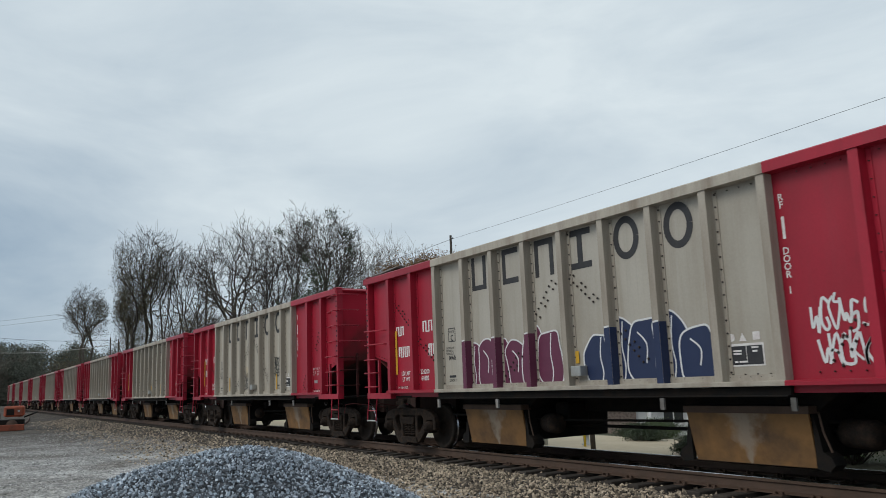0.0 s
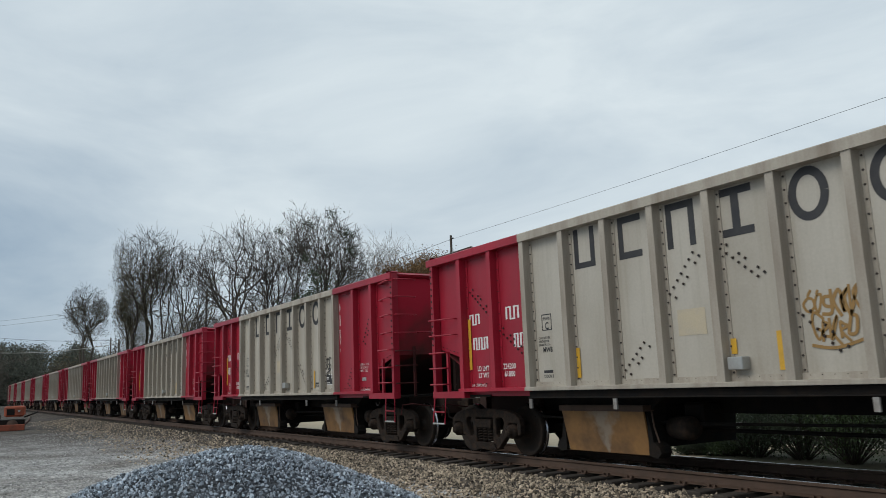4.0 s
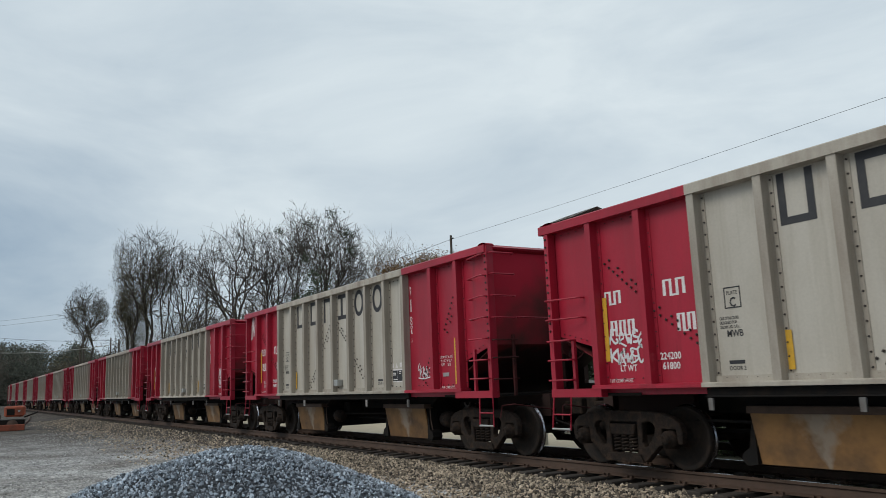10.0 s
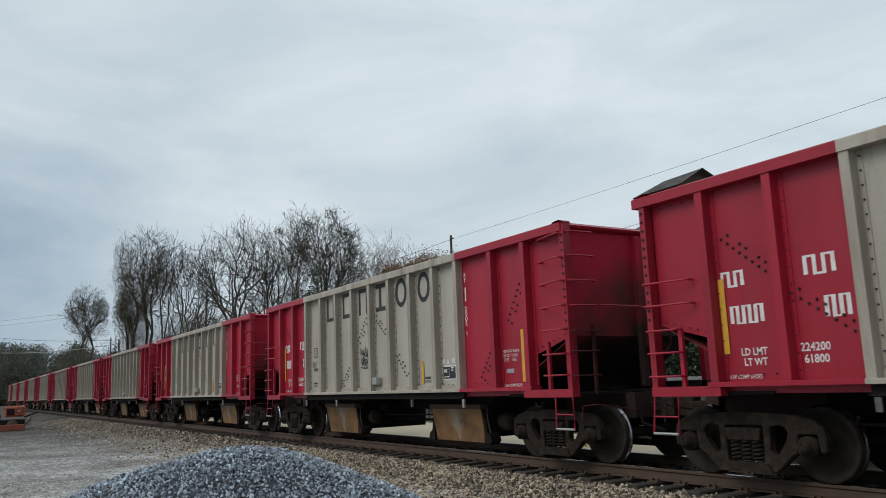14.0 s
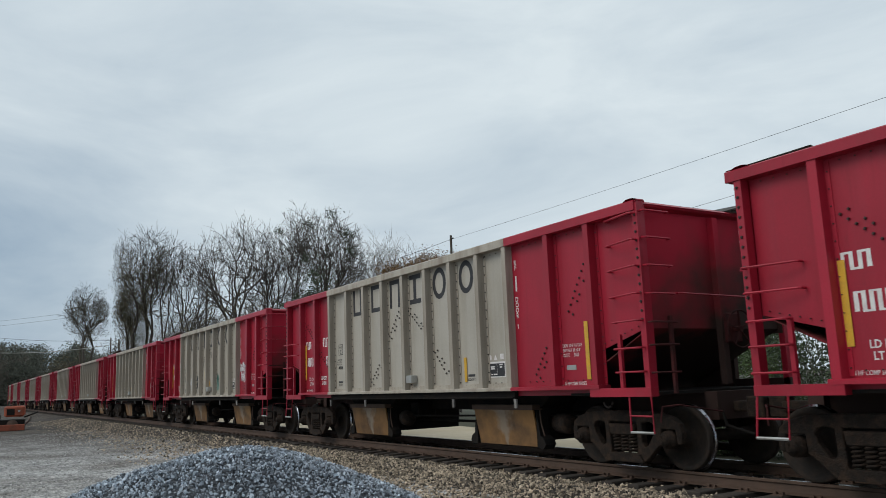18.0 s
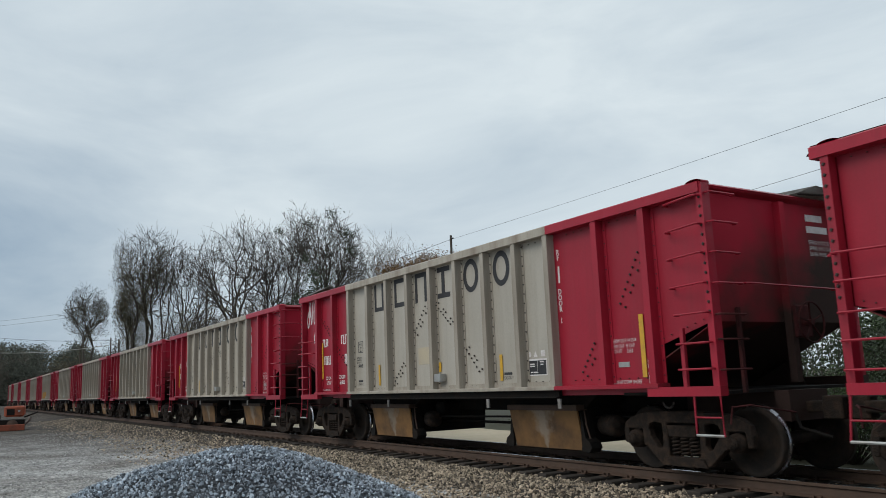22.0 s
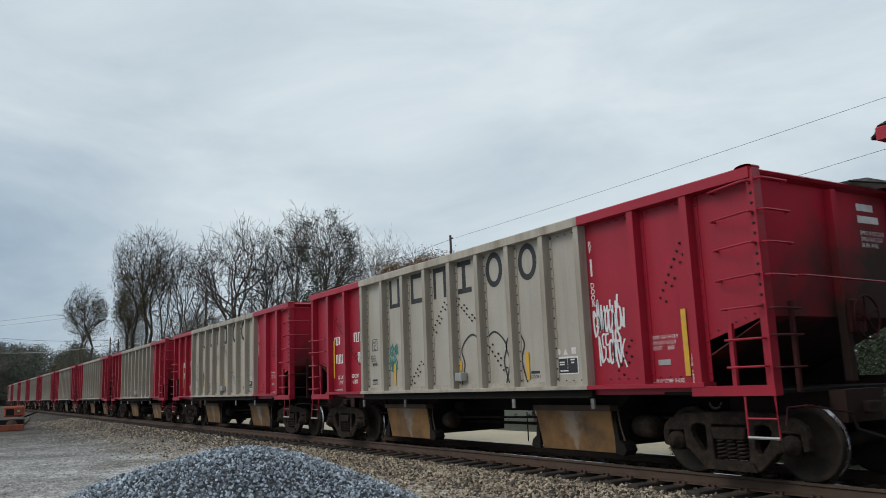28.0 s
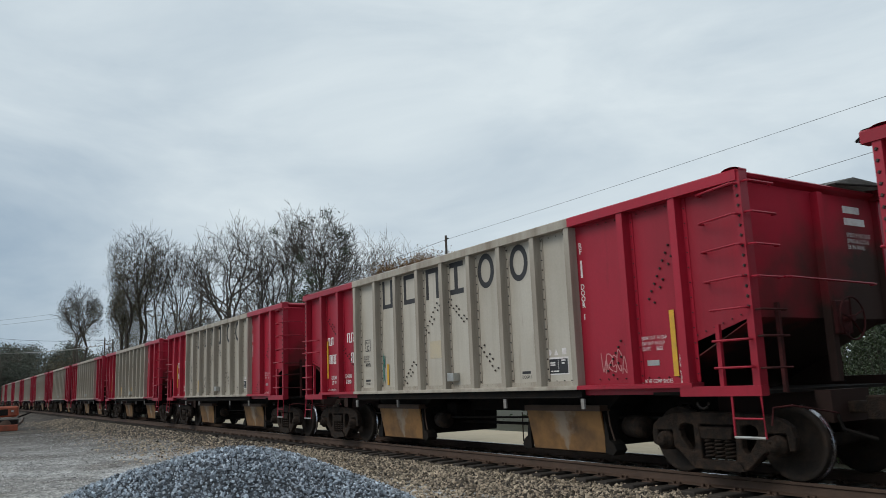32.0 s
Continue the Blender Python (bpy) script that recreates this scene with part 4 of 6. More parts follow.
def truck(car, x):
    """A two-axle truck with side frames, springs and wheels."""
    t = tagged(new("truck"))
    t.parent = car
    t.location.x = x
    for s in (-1, 1):
        y0, y1 = (1.02, 1.14) if s > 0 else (-1.14, -1.02)
        bm = bmesh.new()
        half = [(0.0, 0.86), (0.45, 0.85), (0.76, 0.825), (0.98, 0.765), (1.10, 0.68), (1.135, 0.56), (1.12, 0.40), (1.045, 0.385), (1.02, 0.60), (0.76, 0.60), (0.745, 0.37), (0.69, 0.35), (0.43, 0.125), (0.2, 0.11)]
        window = [(0.385, 0.68), (0.375, 0.40), (0.42, 0.335), (0.48, 0.35), (0.60, 0.51), (0.63, 0.61), (0.60, 0.67), (0.52, 0.70)]
        rings = [half + [(-a, b) for a, b in half[:0:-1]], window, [(-a, b) for a, b in window], [(-0.27, 0.235), (0.27, 0.235), (0.285, 0.69), (-0.285, 0.69)]]
        for ring in rings:
            vs = [bm.verts.new((a, y0, b)) for a, b in ring]
            for k in range(len(vs)):
                bm.edges.new((vs[k], vs[(k + 1) % len(vs)]))
        bmesh.ops.triangle_fill(bm, edges=list(bm.edges), use_beauty=True)
        thick_ = bmesh.ops.extrude_face_region(bm, geom=list(bm.faces))
        bmesh.ops.translate(bm, verts=[v for v in thick_["geom"] if isinstance(v, bmesh.types.BMVert)], vec=(0, y1 - y0, 0))
        bmesh.ops.recalc_face_normals(bm, faces=list(bm.faces))
        sharp = [e for e in bm.edges if len(e.link_faces) == 2 and e.calc_face_angle() > 1.2]
        bmesh.ops.bevel(bm, geom=sharp, offset=0.014, segments=1, affect="EDGES", clamp_overlap=True)
        prism(bm, [(-0.40, 0.115), (0.40, 0.115), (0.34, 0.225), (-0.34, 0.225)], y0 - 0.03, y1 + 0.03)
        f = part("side_frame", bm, CAST, t, "grimy cast steel side frame")
        if s > 0:
            continue
        bm = bmesh.new()
        prism(bm, [(-0.24, 0.5), (0.24, 0.5), (0.27, 0.66), (-0.27, 0.66)], y0 - 0.03, y1)
        part("bolster_end", bm, CAST, t, bevel=0.015)
        spring = None
        for x2 in (-0.16, 0.0, 0.16):
            if spring is None:
                bm = bmesh.new()
                h = [(0.066 * math.cos(a), 0.066 * math.sin(a), 0.245 + 0.25 * a / (2 * math.pi * 5)) for a in np.linspace(0, 2 * math.pi * 5, 41)]
                tube(bm, h, 0.019, 4)
                spring = part("spring", bm, CAST, t, "coil suspension spring")
                spring.location = (x2, (y0 + y1) / 2, 0)
            else:
                again(spring, pose(x2, (y0 + y1) / 2, 0), t)
        for m in (-1, 1):
                bm = bmesh.new()
                lathe(bm, [(0.0, -1.25), (0.07, -1.25), (0.085, -1.22), (0.085, -1.19), (0.125, -1.18), (0.135, -1.0), (0.0, -1.0)], 14)
                for a in range(3):
                    box(bm, 0.05 * math.cos(a * 2.1) - 0.014, 0.05 * math.cos(a * 2.1) + 0.014, -1.265, -1.25, 0.05 * math.sin(a * 2.1) - 0.014, 0.05 * math.sin(a * 2.1) + 0.014)
                o = part("bearing_cap", bm, CAST, t, "round bearing end cap with three bolts")
                o.location = (0.889 * m, 0, 0.457)
    boxed("bolster", (-0.22, 0.22, -1.05, 1.05, 0.5, 0.72), SOOTSHADE, t)
    for m in (-1, 1):
        bm = bmesh.new()
        for s in (-1, 1):
            prof = [(0.0, 0.84), (0.12, 0.84), (0.13, 0.80), (0.15, 0.785), (0.36, 0.765), (0.385, 0.805), (0.44, 0.812), (0.452, 0.805), (0.457, 0.735), (0.462, 0.705),
                    (0.482, 0.697), (0.483, 0.677), (0.46, 0.665), (0.385, 0.665), (0.37, 0.70), (0.15, 0.72), (0.09, 0.66), (0.085, 0.0)]
            mi = [0, 0, 0, 0, 0, 0, 0, 0, 1, 1, 0, 0, 0, 0, 0, 0, 0]
            lathe(bm, [(r, y * s) for r, y in prof], 24, mi)
        w = part("wheelset", bm, [WHEEL, TREAD], t, "pair of steel wheels with bright treads on an axle")
        w.location = (0.889 * m, 0, 0.457)
    return t


def car_marks(car):
    """Painted marks on the side: plain dark forms, white bars, data lettering, strips and placards."""
    y = SHEET - 0.001
    z0, z1 = 3.06, 3.69
    w = 0.10
    def mark(pts, label):
        bm = bmesh.new()
        prism(bm, pts, y - 0.003, y)
        part("side_mark", bm, BLACKP, car, label)
    a, b = xl(9.85), xl(9.38)
    mark([(a, z1), (a, z0), (b, z0), (b, z1), (b - w, z1), (b - w, z0 + 0.09), (a + w, z0 + 0.09), (a + w, z1)], "black painted form open at the top")
    a, b = xl(8.86), xl(8.40)
    mark([(a, z1), (a, z0), (b, z0), (b, z0 + w), (a + w, z0 + w), (a + w, z1 - w), (b, z1 - w), (b, z1)], "black painted form open at one side")
    a, b = xl(7.92), xl(7.43)
    mark([(a, z0), (a, z1), (b, z1), (b, z0), (b - w, z0), (b - w, z1 - w), (a + w, z1 - w), (a + w, z0)], "black painted form open at the foot")
    a, b, c = xl(7.03), xl(6.52), xl(6.775)
    mark([(a, z0), (a, z0 + w), (c - 0.06, z0 + w), (c - 0.06, z1 - w), (a, z1 - w), (a, z1), (b, z1), (b, z1 - w), (c + 0.06, z1 - w), (c + 0.06, z0 + w), (b, z0 + w), (b, z0)], "black painted bar with broad head and foot")
    for u in (5.765, 4.775):
        bm = bmesh.new()
        ribbon(bm, oval(xl(u), 3.375, 0.205, 0.27, 0, 360, 28), 0.105, y - 0.003)
        part("side_mark", bm, BLACKP, car, "black painted oval ring")
    # white marks on the rear red bays
    for u, z, h, n, p in ((12.94, 2.41, 0.22, 2, 0.2), (12.84, 1.94, 0.25, 3, 0.175), (11.77, 2.42, 0.25, 2, 0.23), (11.56, 1.92, 0.27, 2, 0.175)):
        bm = bmesh.new()
        pts = []
        for i in range(n * 2):
            x = xl(u) + 0.022 + i * p * 0.5
            pts += [(x, z + 0.02), (x, z + h - 0.02)] if i % 2 == 0 else [(x, z + h - 0.02), (x, z + 0.02)]
        ribbon(bm, pts, 0.056, y - 0.003)
        part("number_bar", bm, WHITEP, car, "white painted meander bar")
    letters("lettering", "LD LMT\n LT WT", 0.125, xl(12.73), 1.65, y - 0.003, WHITEP, car, "two lines of white data lettering", 0.37)
    letters("lettering", "224200\n 61800", 0.135, xl(11.92), 1.67, y - 0.003, WHITEP, car, "two lines of white data lettering", 0.37)
    letters("lettering", "2 IN HF COMP SHOES", 0.075, xl(13.02), 1.33, y - 0.003, WHITEP, car, "small white lettering", 0.55)
    letters("lettering", "2 IN HF COMP SHOES", 0.075, xl(2.1), 1.31, y - 0.003, WHITEP, car, "small white lettering", 0.56)
    letters("lettering", "EXW 10-7  H 13-9\nEW 10-7  H 12-9\nCU FT      2652", 0.075, xl(2.05), 1.905, y - 0.003, WHITEP, car, "three lines of white data lettering", 0.46)
    letters("lettering", "RF", 0.12, xl(3.19), 3.45, y - 0.003, WHITEP, car, "white letters one above another", None, True)
    letters("lettering", "DOOR 1", 0.12, xl(3.19), 2.80, y - 0.003, WHITEP, car, "white letters one above another", None, True)
    bars("number_bar", [(xl(3.21), xl(3.17), 2.90, 3.17)], y, WHITEP, car, "upright white painted bar")
    letters("lettering", "JACK HERE", 0.055, xl(1.385), 1.63, y - 0.003, WHITEP, car, "small white letters one above another", None, True)
    bm = bmesh.new()
    a, b, c, d = xl(10.77), xl(10.52), 2.16, 2.43
    for q in ((a, b, c, c + 0.015), (a, b, d - 0.015, d), (a, a + 0.015, c, d), (b - 0.015, b, c, d)):
        box(bm, q[0], q[1], y - 0.003, y, q[2], q[3])
    part("plate_frame", bm, BLACKP, car, "thin black square frame")
    letters("lettering", "PLATE", 0.07, a + 0.045, d - 0.05, y - 0.003, BLACKP, car, "", 0.16)
    letters("lettering", "C", 0.17, a + 0.08, d - 0.13, y - 0.003, BLACKP, car, "", 0.09)
    letters("lettering", "CAR STRUCTURE\nDESIGNED FOR\n286,000 LBS. G.R.L.", 0.055, xl(10.87), 2.06, y - 0.003, BLACKP, car, "small faded black lettering", 0.3)
    letters("lettering", "MWB", 0.12, xl(10.77), 1.89, y - 0.003, BLACKP, car, "", 0.24)
    letters("lettering", "DOOR 2", 0.075, xl(10.78), 1.44, y - 0.003, BLACKP, car, "", 0.24)
    bars("number_bar", [(xl(10.78), xl(10.55), 1.465, 1.51)], y, BLACKP, car)
    bars("number_bar", [(xl(4.83), xl(4.60), 1.465, 1.51)], y, BLACKP, car)
    letters("lettering", "DOOR 1", 0.075, xl(4.83), 1.44, y - 0.003, BLACKP, car, "", 0.25)
    bars("placard", [(xl(4.13), xl(3.63), 1.43, 1.71)], y, WHITEP, car, "white bordered black data placard")
    bm = bmesh.new()
    a, b, c = xl(4.11), xl(3.65), xl(3.88)
    prism(bm, [(a, 1.45), (b, 1.45), (b, 1.68), (c + 0.006, 1.68), (c + 0.006, 1.51), (c - 0.006, 1.51), (c - 0.006, 1.68), (a, 1.68)], y - 0.007, y - 0.004)
    part("placard_panel", bm, BLACKP, car)
    bars("placard_lines", [(xl(a_), xl(b_), c_, c_ + 0.022) for a_, b_, c_ in ((4.07, 3.95, 1.61), (4.07, 3.95, 1.575), (3.80, 3.70, 1.645), (3.79, 3.72, 1.60), (4.06, 4.01, 1.475), (3.99, 3.87, 1.475))], y - 0.007, WHITEP, car, "small white bars")
    bars("square_mark", [(xl(3.77), xl(3.67), 1.745, 1.845)], y, WHITEP, car, "white painted square")
    bm = bmesh.new()
    prism(bm, oval(xl(4.08), 1.79, 0.045, 0.05, 0, 330, 11), y - 0.003, y)
    part("disc_mark", bm, WHITEP, car, "white painted disc")
    bm = bmesh.new()
    prism(bm, [(xl(3.92) - 0.05, 1.74), (xl(3.92) + 0.05, 1.74), (xl(3.92), 1.84)], y - 0.003, y)
    part("triangle_mark", bm, WHITEP, car, "white painted triangle")
    boxed("junction_box", (xl(7.0), xl(6.78), -1.62, SHEET, 1.39, 1.55), GALV, car, "small galvanised junction box", bevel=0.01)
    boxed("tag", (xl(1.97), xl(1.75), SHEET - 0.008, SHEET, 1.495, 1.57), GALV, car, "small metal tag")
    for u, a, b in ((1.50, 1.34, 2.23), (12.975, 1.59, 2.54)):
        bars("strip", [(xl(u), xl(u) + 0.085, a, b)], SHEET - 0.0135, YELLOW, car, "yellow reflective strip")


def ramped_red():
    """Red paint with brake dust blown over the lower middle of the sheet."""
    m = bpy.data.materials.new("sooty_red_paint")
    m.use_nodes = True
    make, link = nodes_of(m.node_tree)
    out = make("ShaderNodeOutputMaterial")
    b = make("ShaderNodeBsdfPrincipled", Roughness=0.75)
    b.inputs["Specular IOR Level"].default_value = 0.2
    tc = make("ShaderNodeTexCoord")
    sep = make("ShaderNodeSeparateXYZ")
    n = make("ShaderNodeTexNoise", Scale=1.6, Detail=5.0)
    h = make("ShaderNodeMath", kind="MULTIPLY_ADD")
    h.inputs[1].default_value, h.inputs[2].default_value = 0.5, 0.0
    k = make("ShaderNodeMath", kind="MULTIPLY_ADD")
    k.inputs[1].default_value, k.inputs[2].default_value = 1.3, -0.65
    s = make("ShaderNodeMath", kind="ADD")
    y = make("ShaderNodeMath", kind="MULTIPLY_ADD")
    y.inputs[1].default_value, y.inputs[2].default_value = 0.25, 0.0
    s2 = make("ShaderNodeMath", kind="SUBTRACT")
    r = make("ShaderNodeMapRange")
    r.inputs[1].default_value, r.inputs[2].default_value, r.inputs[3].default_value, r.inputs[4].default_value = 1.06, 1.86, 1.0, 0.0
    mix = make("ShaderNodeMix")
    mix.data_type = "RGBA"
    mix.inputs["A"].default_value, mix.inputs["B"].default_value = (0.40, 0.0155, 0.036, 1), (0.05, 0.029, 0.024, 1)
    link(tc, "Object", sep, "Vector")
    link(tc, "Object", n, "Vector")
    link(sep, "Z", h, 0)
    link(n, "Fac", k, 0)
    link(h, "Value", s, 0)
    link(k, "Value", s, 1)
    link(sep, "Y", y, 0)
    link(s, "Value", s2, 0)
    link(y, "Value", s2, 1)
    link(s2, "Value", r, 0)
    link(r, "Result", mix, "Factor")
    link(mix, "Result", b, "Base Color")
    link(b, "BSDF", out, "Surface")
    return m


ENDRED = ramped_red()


def build_car():
    car = tagged(new("ballast_car"), "red and grey ribbed steel ballast hopper car on rails", "hopper car", "cars of the train")
    side_panels(car)
    car_ends(car)
    car_top(car)
    car_inside(car)
    under_frame(car)
    truck(car, xl(13.08))
    truck(car, xl(1.17))
    car_marks(car)
    return car


CARS = [build_car()]
CAR_COUNT = 44
for k in range(1, CAR_COUNT):
    CARS.append(copy_thing(CARS[0], pose(-L_CAR * k, TRACK_Y, 0)))
# the hoods are bent in different ways from car to car
for k, car in enumerate(CARS):
    rng = random.Random(500 + k)
    for hood in [o for o in car.children if o.name.startswith("hood")]:
        tall = {9: 0.7, 12: 0.8, 13: 1.35, 14: 1.4, 17: 1.35, 18: 0.85, 19: 0.95, 20: 1.35, 21: 1.45, 25: 0.9, 28: 1.35, 32: 0.9, 33: 0.9}.get(k, rng.uniform(0.6, 1.2))
        hood.matrix_basis = Matrix.Translation((0, 0, TOP)) @ Matrix.Diagonal((1, 1, tall, 1)) @ Matrix.Translation((0, 0, -TOP)) @ hood.matrix_basis
# the last cars stay far off: their smallest lettering is left away
for far_car in CARS[36:]:
    for o in list(far_car.children):
        if o.name.split(".")[0] in ("lettering", "disc_mark", "triangle_mark", "square_mark", "plate_frame", "placard_lines", "number_bar", "tag", "chain", "corner_cap", "towing_ring", "air_hose", "grab_iron"):
            bpy.data.objects.remove(o)


# ---- trees, poles and what lies behind the train ----
BARK = material("grey_brown_bark", (0.058, 0.047, 0.039), 0.9, dark=(0.095, 0.08, 0.067), scale=2.5, amount=0.6, fine=20, bump=0.4)
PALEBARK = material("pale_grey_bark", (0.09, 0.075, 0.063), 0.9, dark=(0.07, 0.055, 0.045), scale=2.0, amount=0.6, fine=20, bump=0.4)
# twig colour lightened to paint haze over the distant trees
HAZYTWIG = material("haze_paled_twigs", (0.115, 0.097, 0.084), 0.9, dark=(0.08, 0.068, 0.058), scale=1.0, amount=0.5, bump=0.0)
TWIG = material("grey_twigs", (0.055, 0.045, 0.037), 0.9, dark=(0.034, 0.027, 0.022), scale=1.0, amount=0.5, bump=0.0)
IVY = material("dull_green_leaves", (0.105, 0.093, 0.052), 0.7, dark=(0.125, 0.09, 0.055), scale=0.8, amount=0.7, bump=0.0, island=0.4)
EVERGREEN = material("dark_evergreen_leaves", (0.036, 0.054, 0.024), 0.6, dark=(0.018, 0.026, 0.012), scale=0.8, amount=0.7, bump=0.0, island=0.4)
# leaf colour raised and greyed: aerial haze painted into the far woods
HAZYLEAF = material("haze_greyed_foliage", (0.095, 0.107, 0.082), 0.9, dark=(0.105, 0.095, 0.078), scale=0.05, amount=0.8, bump=0.0, island=0.4)
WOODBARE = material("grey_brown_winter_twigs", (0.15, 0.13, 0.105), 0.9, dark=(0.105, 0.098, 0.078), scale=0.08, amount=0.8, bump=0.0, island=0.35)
GREENLEAF = material("green_leaves", (0.055, 0.09, 0.026), 0.6, dark=(0.03, 0.045, 0.014), scale=1.2, amount=0.6, bump=0.0, island=0.45)
AUTUMN = material("russet_autumn_leaves", (0.21, 0.115, 0.045), 0.8, dark=(0.11, 0.08, 0.04), scale=0.7, amount=0.7, bump=0.0, island=0.4)
WOODPOLE = material("weathered_pole_timber", (0.085, 0.07, 0.058), 0.9, dark=(0.05, 0.04, 0.034), scale=3, amount=0.5, fine=25, bump=0.3, streak=True)
CABLE = material("dark_cable", (0.075, 0.075, 0.08), 0.6, bump=0.0)
PALECABLE = material("pale_cable_sheath", (0.34, 0.33, 0.3), 0.6, bump=0.0)
BRICK = material("mottled_stone_facing", (0.26, 0.2, 0.17), 0.9, dark=(0.09, 0.07, 0.06), scale=7, amount=1.0, fine=25, bump=0.4)
WHITEWALL = material("white_house_paint", (0.74, 0.74, 0.73), 0.6, dark=(0.5, 0.5, 0.49), scale=1.5, amount=0.4, bump=0.02)
ROOF = material("grey_shingle_roof", (0.12, 0.115, 0.11), 0.9, dark=(0.07, 0.066, 0.062), scale=3, amount=0.6, fine=15, bump=0.4)
GLASS = material("dark_window_glass", (0.03, 0.035, 0.04), 0.1, bump=0.0)
REDDOOR = material("red_door_paint", (0.4, 0.05, 0.03), 0.5, bump=0.0)
CONCRETE = material("pale_concrete", (0.52, 0.5, 0.46), 0.85, dark=(0.38, 0.36, 0.32), scale=1.5, amount=0.6, fine=20, bump=0.2)
ORANGE = material("faded_orange_paint", (0.36, 0.075, 0.03), 0.65, dark=(0.11, 0.04, 0.024), scale=1.6, amount=1.0, fine=25, bump=0.05)
RUBBER = material("black_rubber", (0.02, 0.02, 0.02), 0.8, bump=0.1)
POSTYELLOW = material("yellow_post_paint", (0.70, 0.50, 0.03), 0.5, dark=(0.4, 0.3, 0.05), scale=5, amount=0.4, bump=0.0)
LENS = material("amber_lens", (0.7, 0.42, 0.16), 0.3, bump=0.0)


def spot(bearing, reach):
    """A place on the ground, by degrees from the line of the track and metres from the lot."""
    a = radians(bearing)
    x, y = -math.cos(a) * reach, math.sin(a) * reach
    return Vector((x, y, ground_z(x, y)))


def limbs(height, spread, seed, fork=0.35, depth=4, trunks=1, lean=0.0, twigs=1.0, trunk=0.2):
    """A tree that forks again and again inside the outline of its crown; (start, end, thickness, thickness) pieces."""
    rng = np.random.default_rng(seed)
    low, rz = fork * height, (1 - fork) * height * 0.5
    centre, reach = np.array((lean * height, 0, low + rz)), np.array((spread, spread, rz))
    pieces, tips = [], []
    up = np.array((0, 0, 1.0))

    def unit(v):
        return v / max(math.sqrt(float(v @ v)), 1e-6)

    def bent(d, angle):
        side = unit(np.cross(d, rng.normal(size=3)))
        return unit(d * math.cos(angle) + side * math.sin(angle))

    def grow(p, d, length, r, level):
        n = 4 if level < 2 else 3 if level < 4 else 2
        side = []
        for i in range(n):
            d = unit(d + rng.normal(0, 0.165 + 0.025 * level, 3) + up * 0.06)
            q = p + d * (length / n)
            gone = float((((q - centre) / reach) ** 2).sum())
            if gone > 1.12 and q[2] > low * 0.8:
                if level < 2:
                    d = unit(d + unit(centre - q) * 0.35)
                    q = p + d * (length / n) * 0.6
                else:
                    tips.append(Vector(p))
                    break
            r2 = max(r * 0.905, 0.013)
            pieces.append((Vector(p), Vector(q), r, r2))
            p, r = q, r2
            if i and level < depth and rng.random() < 0.85:
                side.append((p, bent(d, rng.uniform(0.5, 1.15)), r))
        else:
            if level < depth:
                a = rng.uniform(0.2, 0.5)
                for k in range(2):
                    side.append((p, bent(d, a if k else 0.75 - a), r * 1.15))
            else:
                tips.append(Vector(p))
                for _ in range(rng.poisson(1.2 * twigs)):
                    pieces.append((Vector(p), Vector(p + bent(d, rng.uniform(0.2, 0.9)) * length * rng.uniform(0.4, 0.9)), 0.015, 0.009))
        for q, e, r3 in side:
            grow(q, e, length * rng.uniform(0.58, 0.8), max(r3 * 0.68, 0.016), level + 1)

    count = max(2, round(5 / trunks))
    for k in range(trunks):
        turn = rng.uniform(0, 6.3)
        p = np.array((rng.normal(0, 0.35) * (trunks > 1), rng.normal(0, 0.35) * (trunks > 1), -0.3))
        out = 2 * math.pi * k / trunks + seed
        top = np.array((lean * low + 0.35 * spread * math.cos(out) * (trunks > 1), 0.35 * spread * math.sin(out) * (trunks > 1), low * rng.uniform(0.9, 1.1)))
        r, n = trunk, 5
        for i in range(n):
            q = p + (top - p) / (n - i) + rng.normal(0, 0.09, 3) * (i < n - 1)
            pieces.append((Vector(p), Vector(q), r, r * 0.93))
            p, r = q, r * 0.93
        for m in range(count):
            a = turn + 2 * math.pi * m / count + rng.normal(0, 0.3)
            w = 0.15 if m == 0 else rng.uniform(0.55, 0.85)
            goal = centre + reach * (w * math.cos(a), w * math.sin(a), rng.uniform(0.3, 0.7) if m else 1.0)
            grow(p, unit(goal - p), 2 * rz / 2.75 * (1.0 if m else 1.1), r * (0.76 if m == 0 else 0.62), 0)
    thick = [q for q in pieces if q[2] > 0.045]
    thin = [q for q in pieces if q[2] <= 0.045]
    return thick, thin, tips or [Vector(p)]


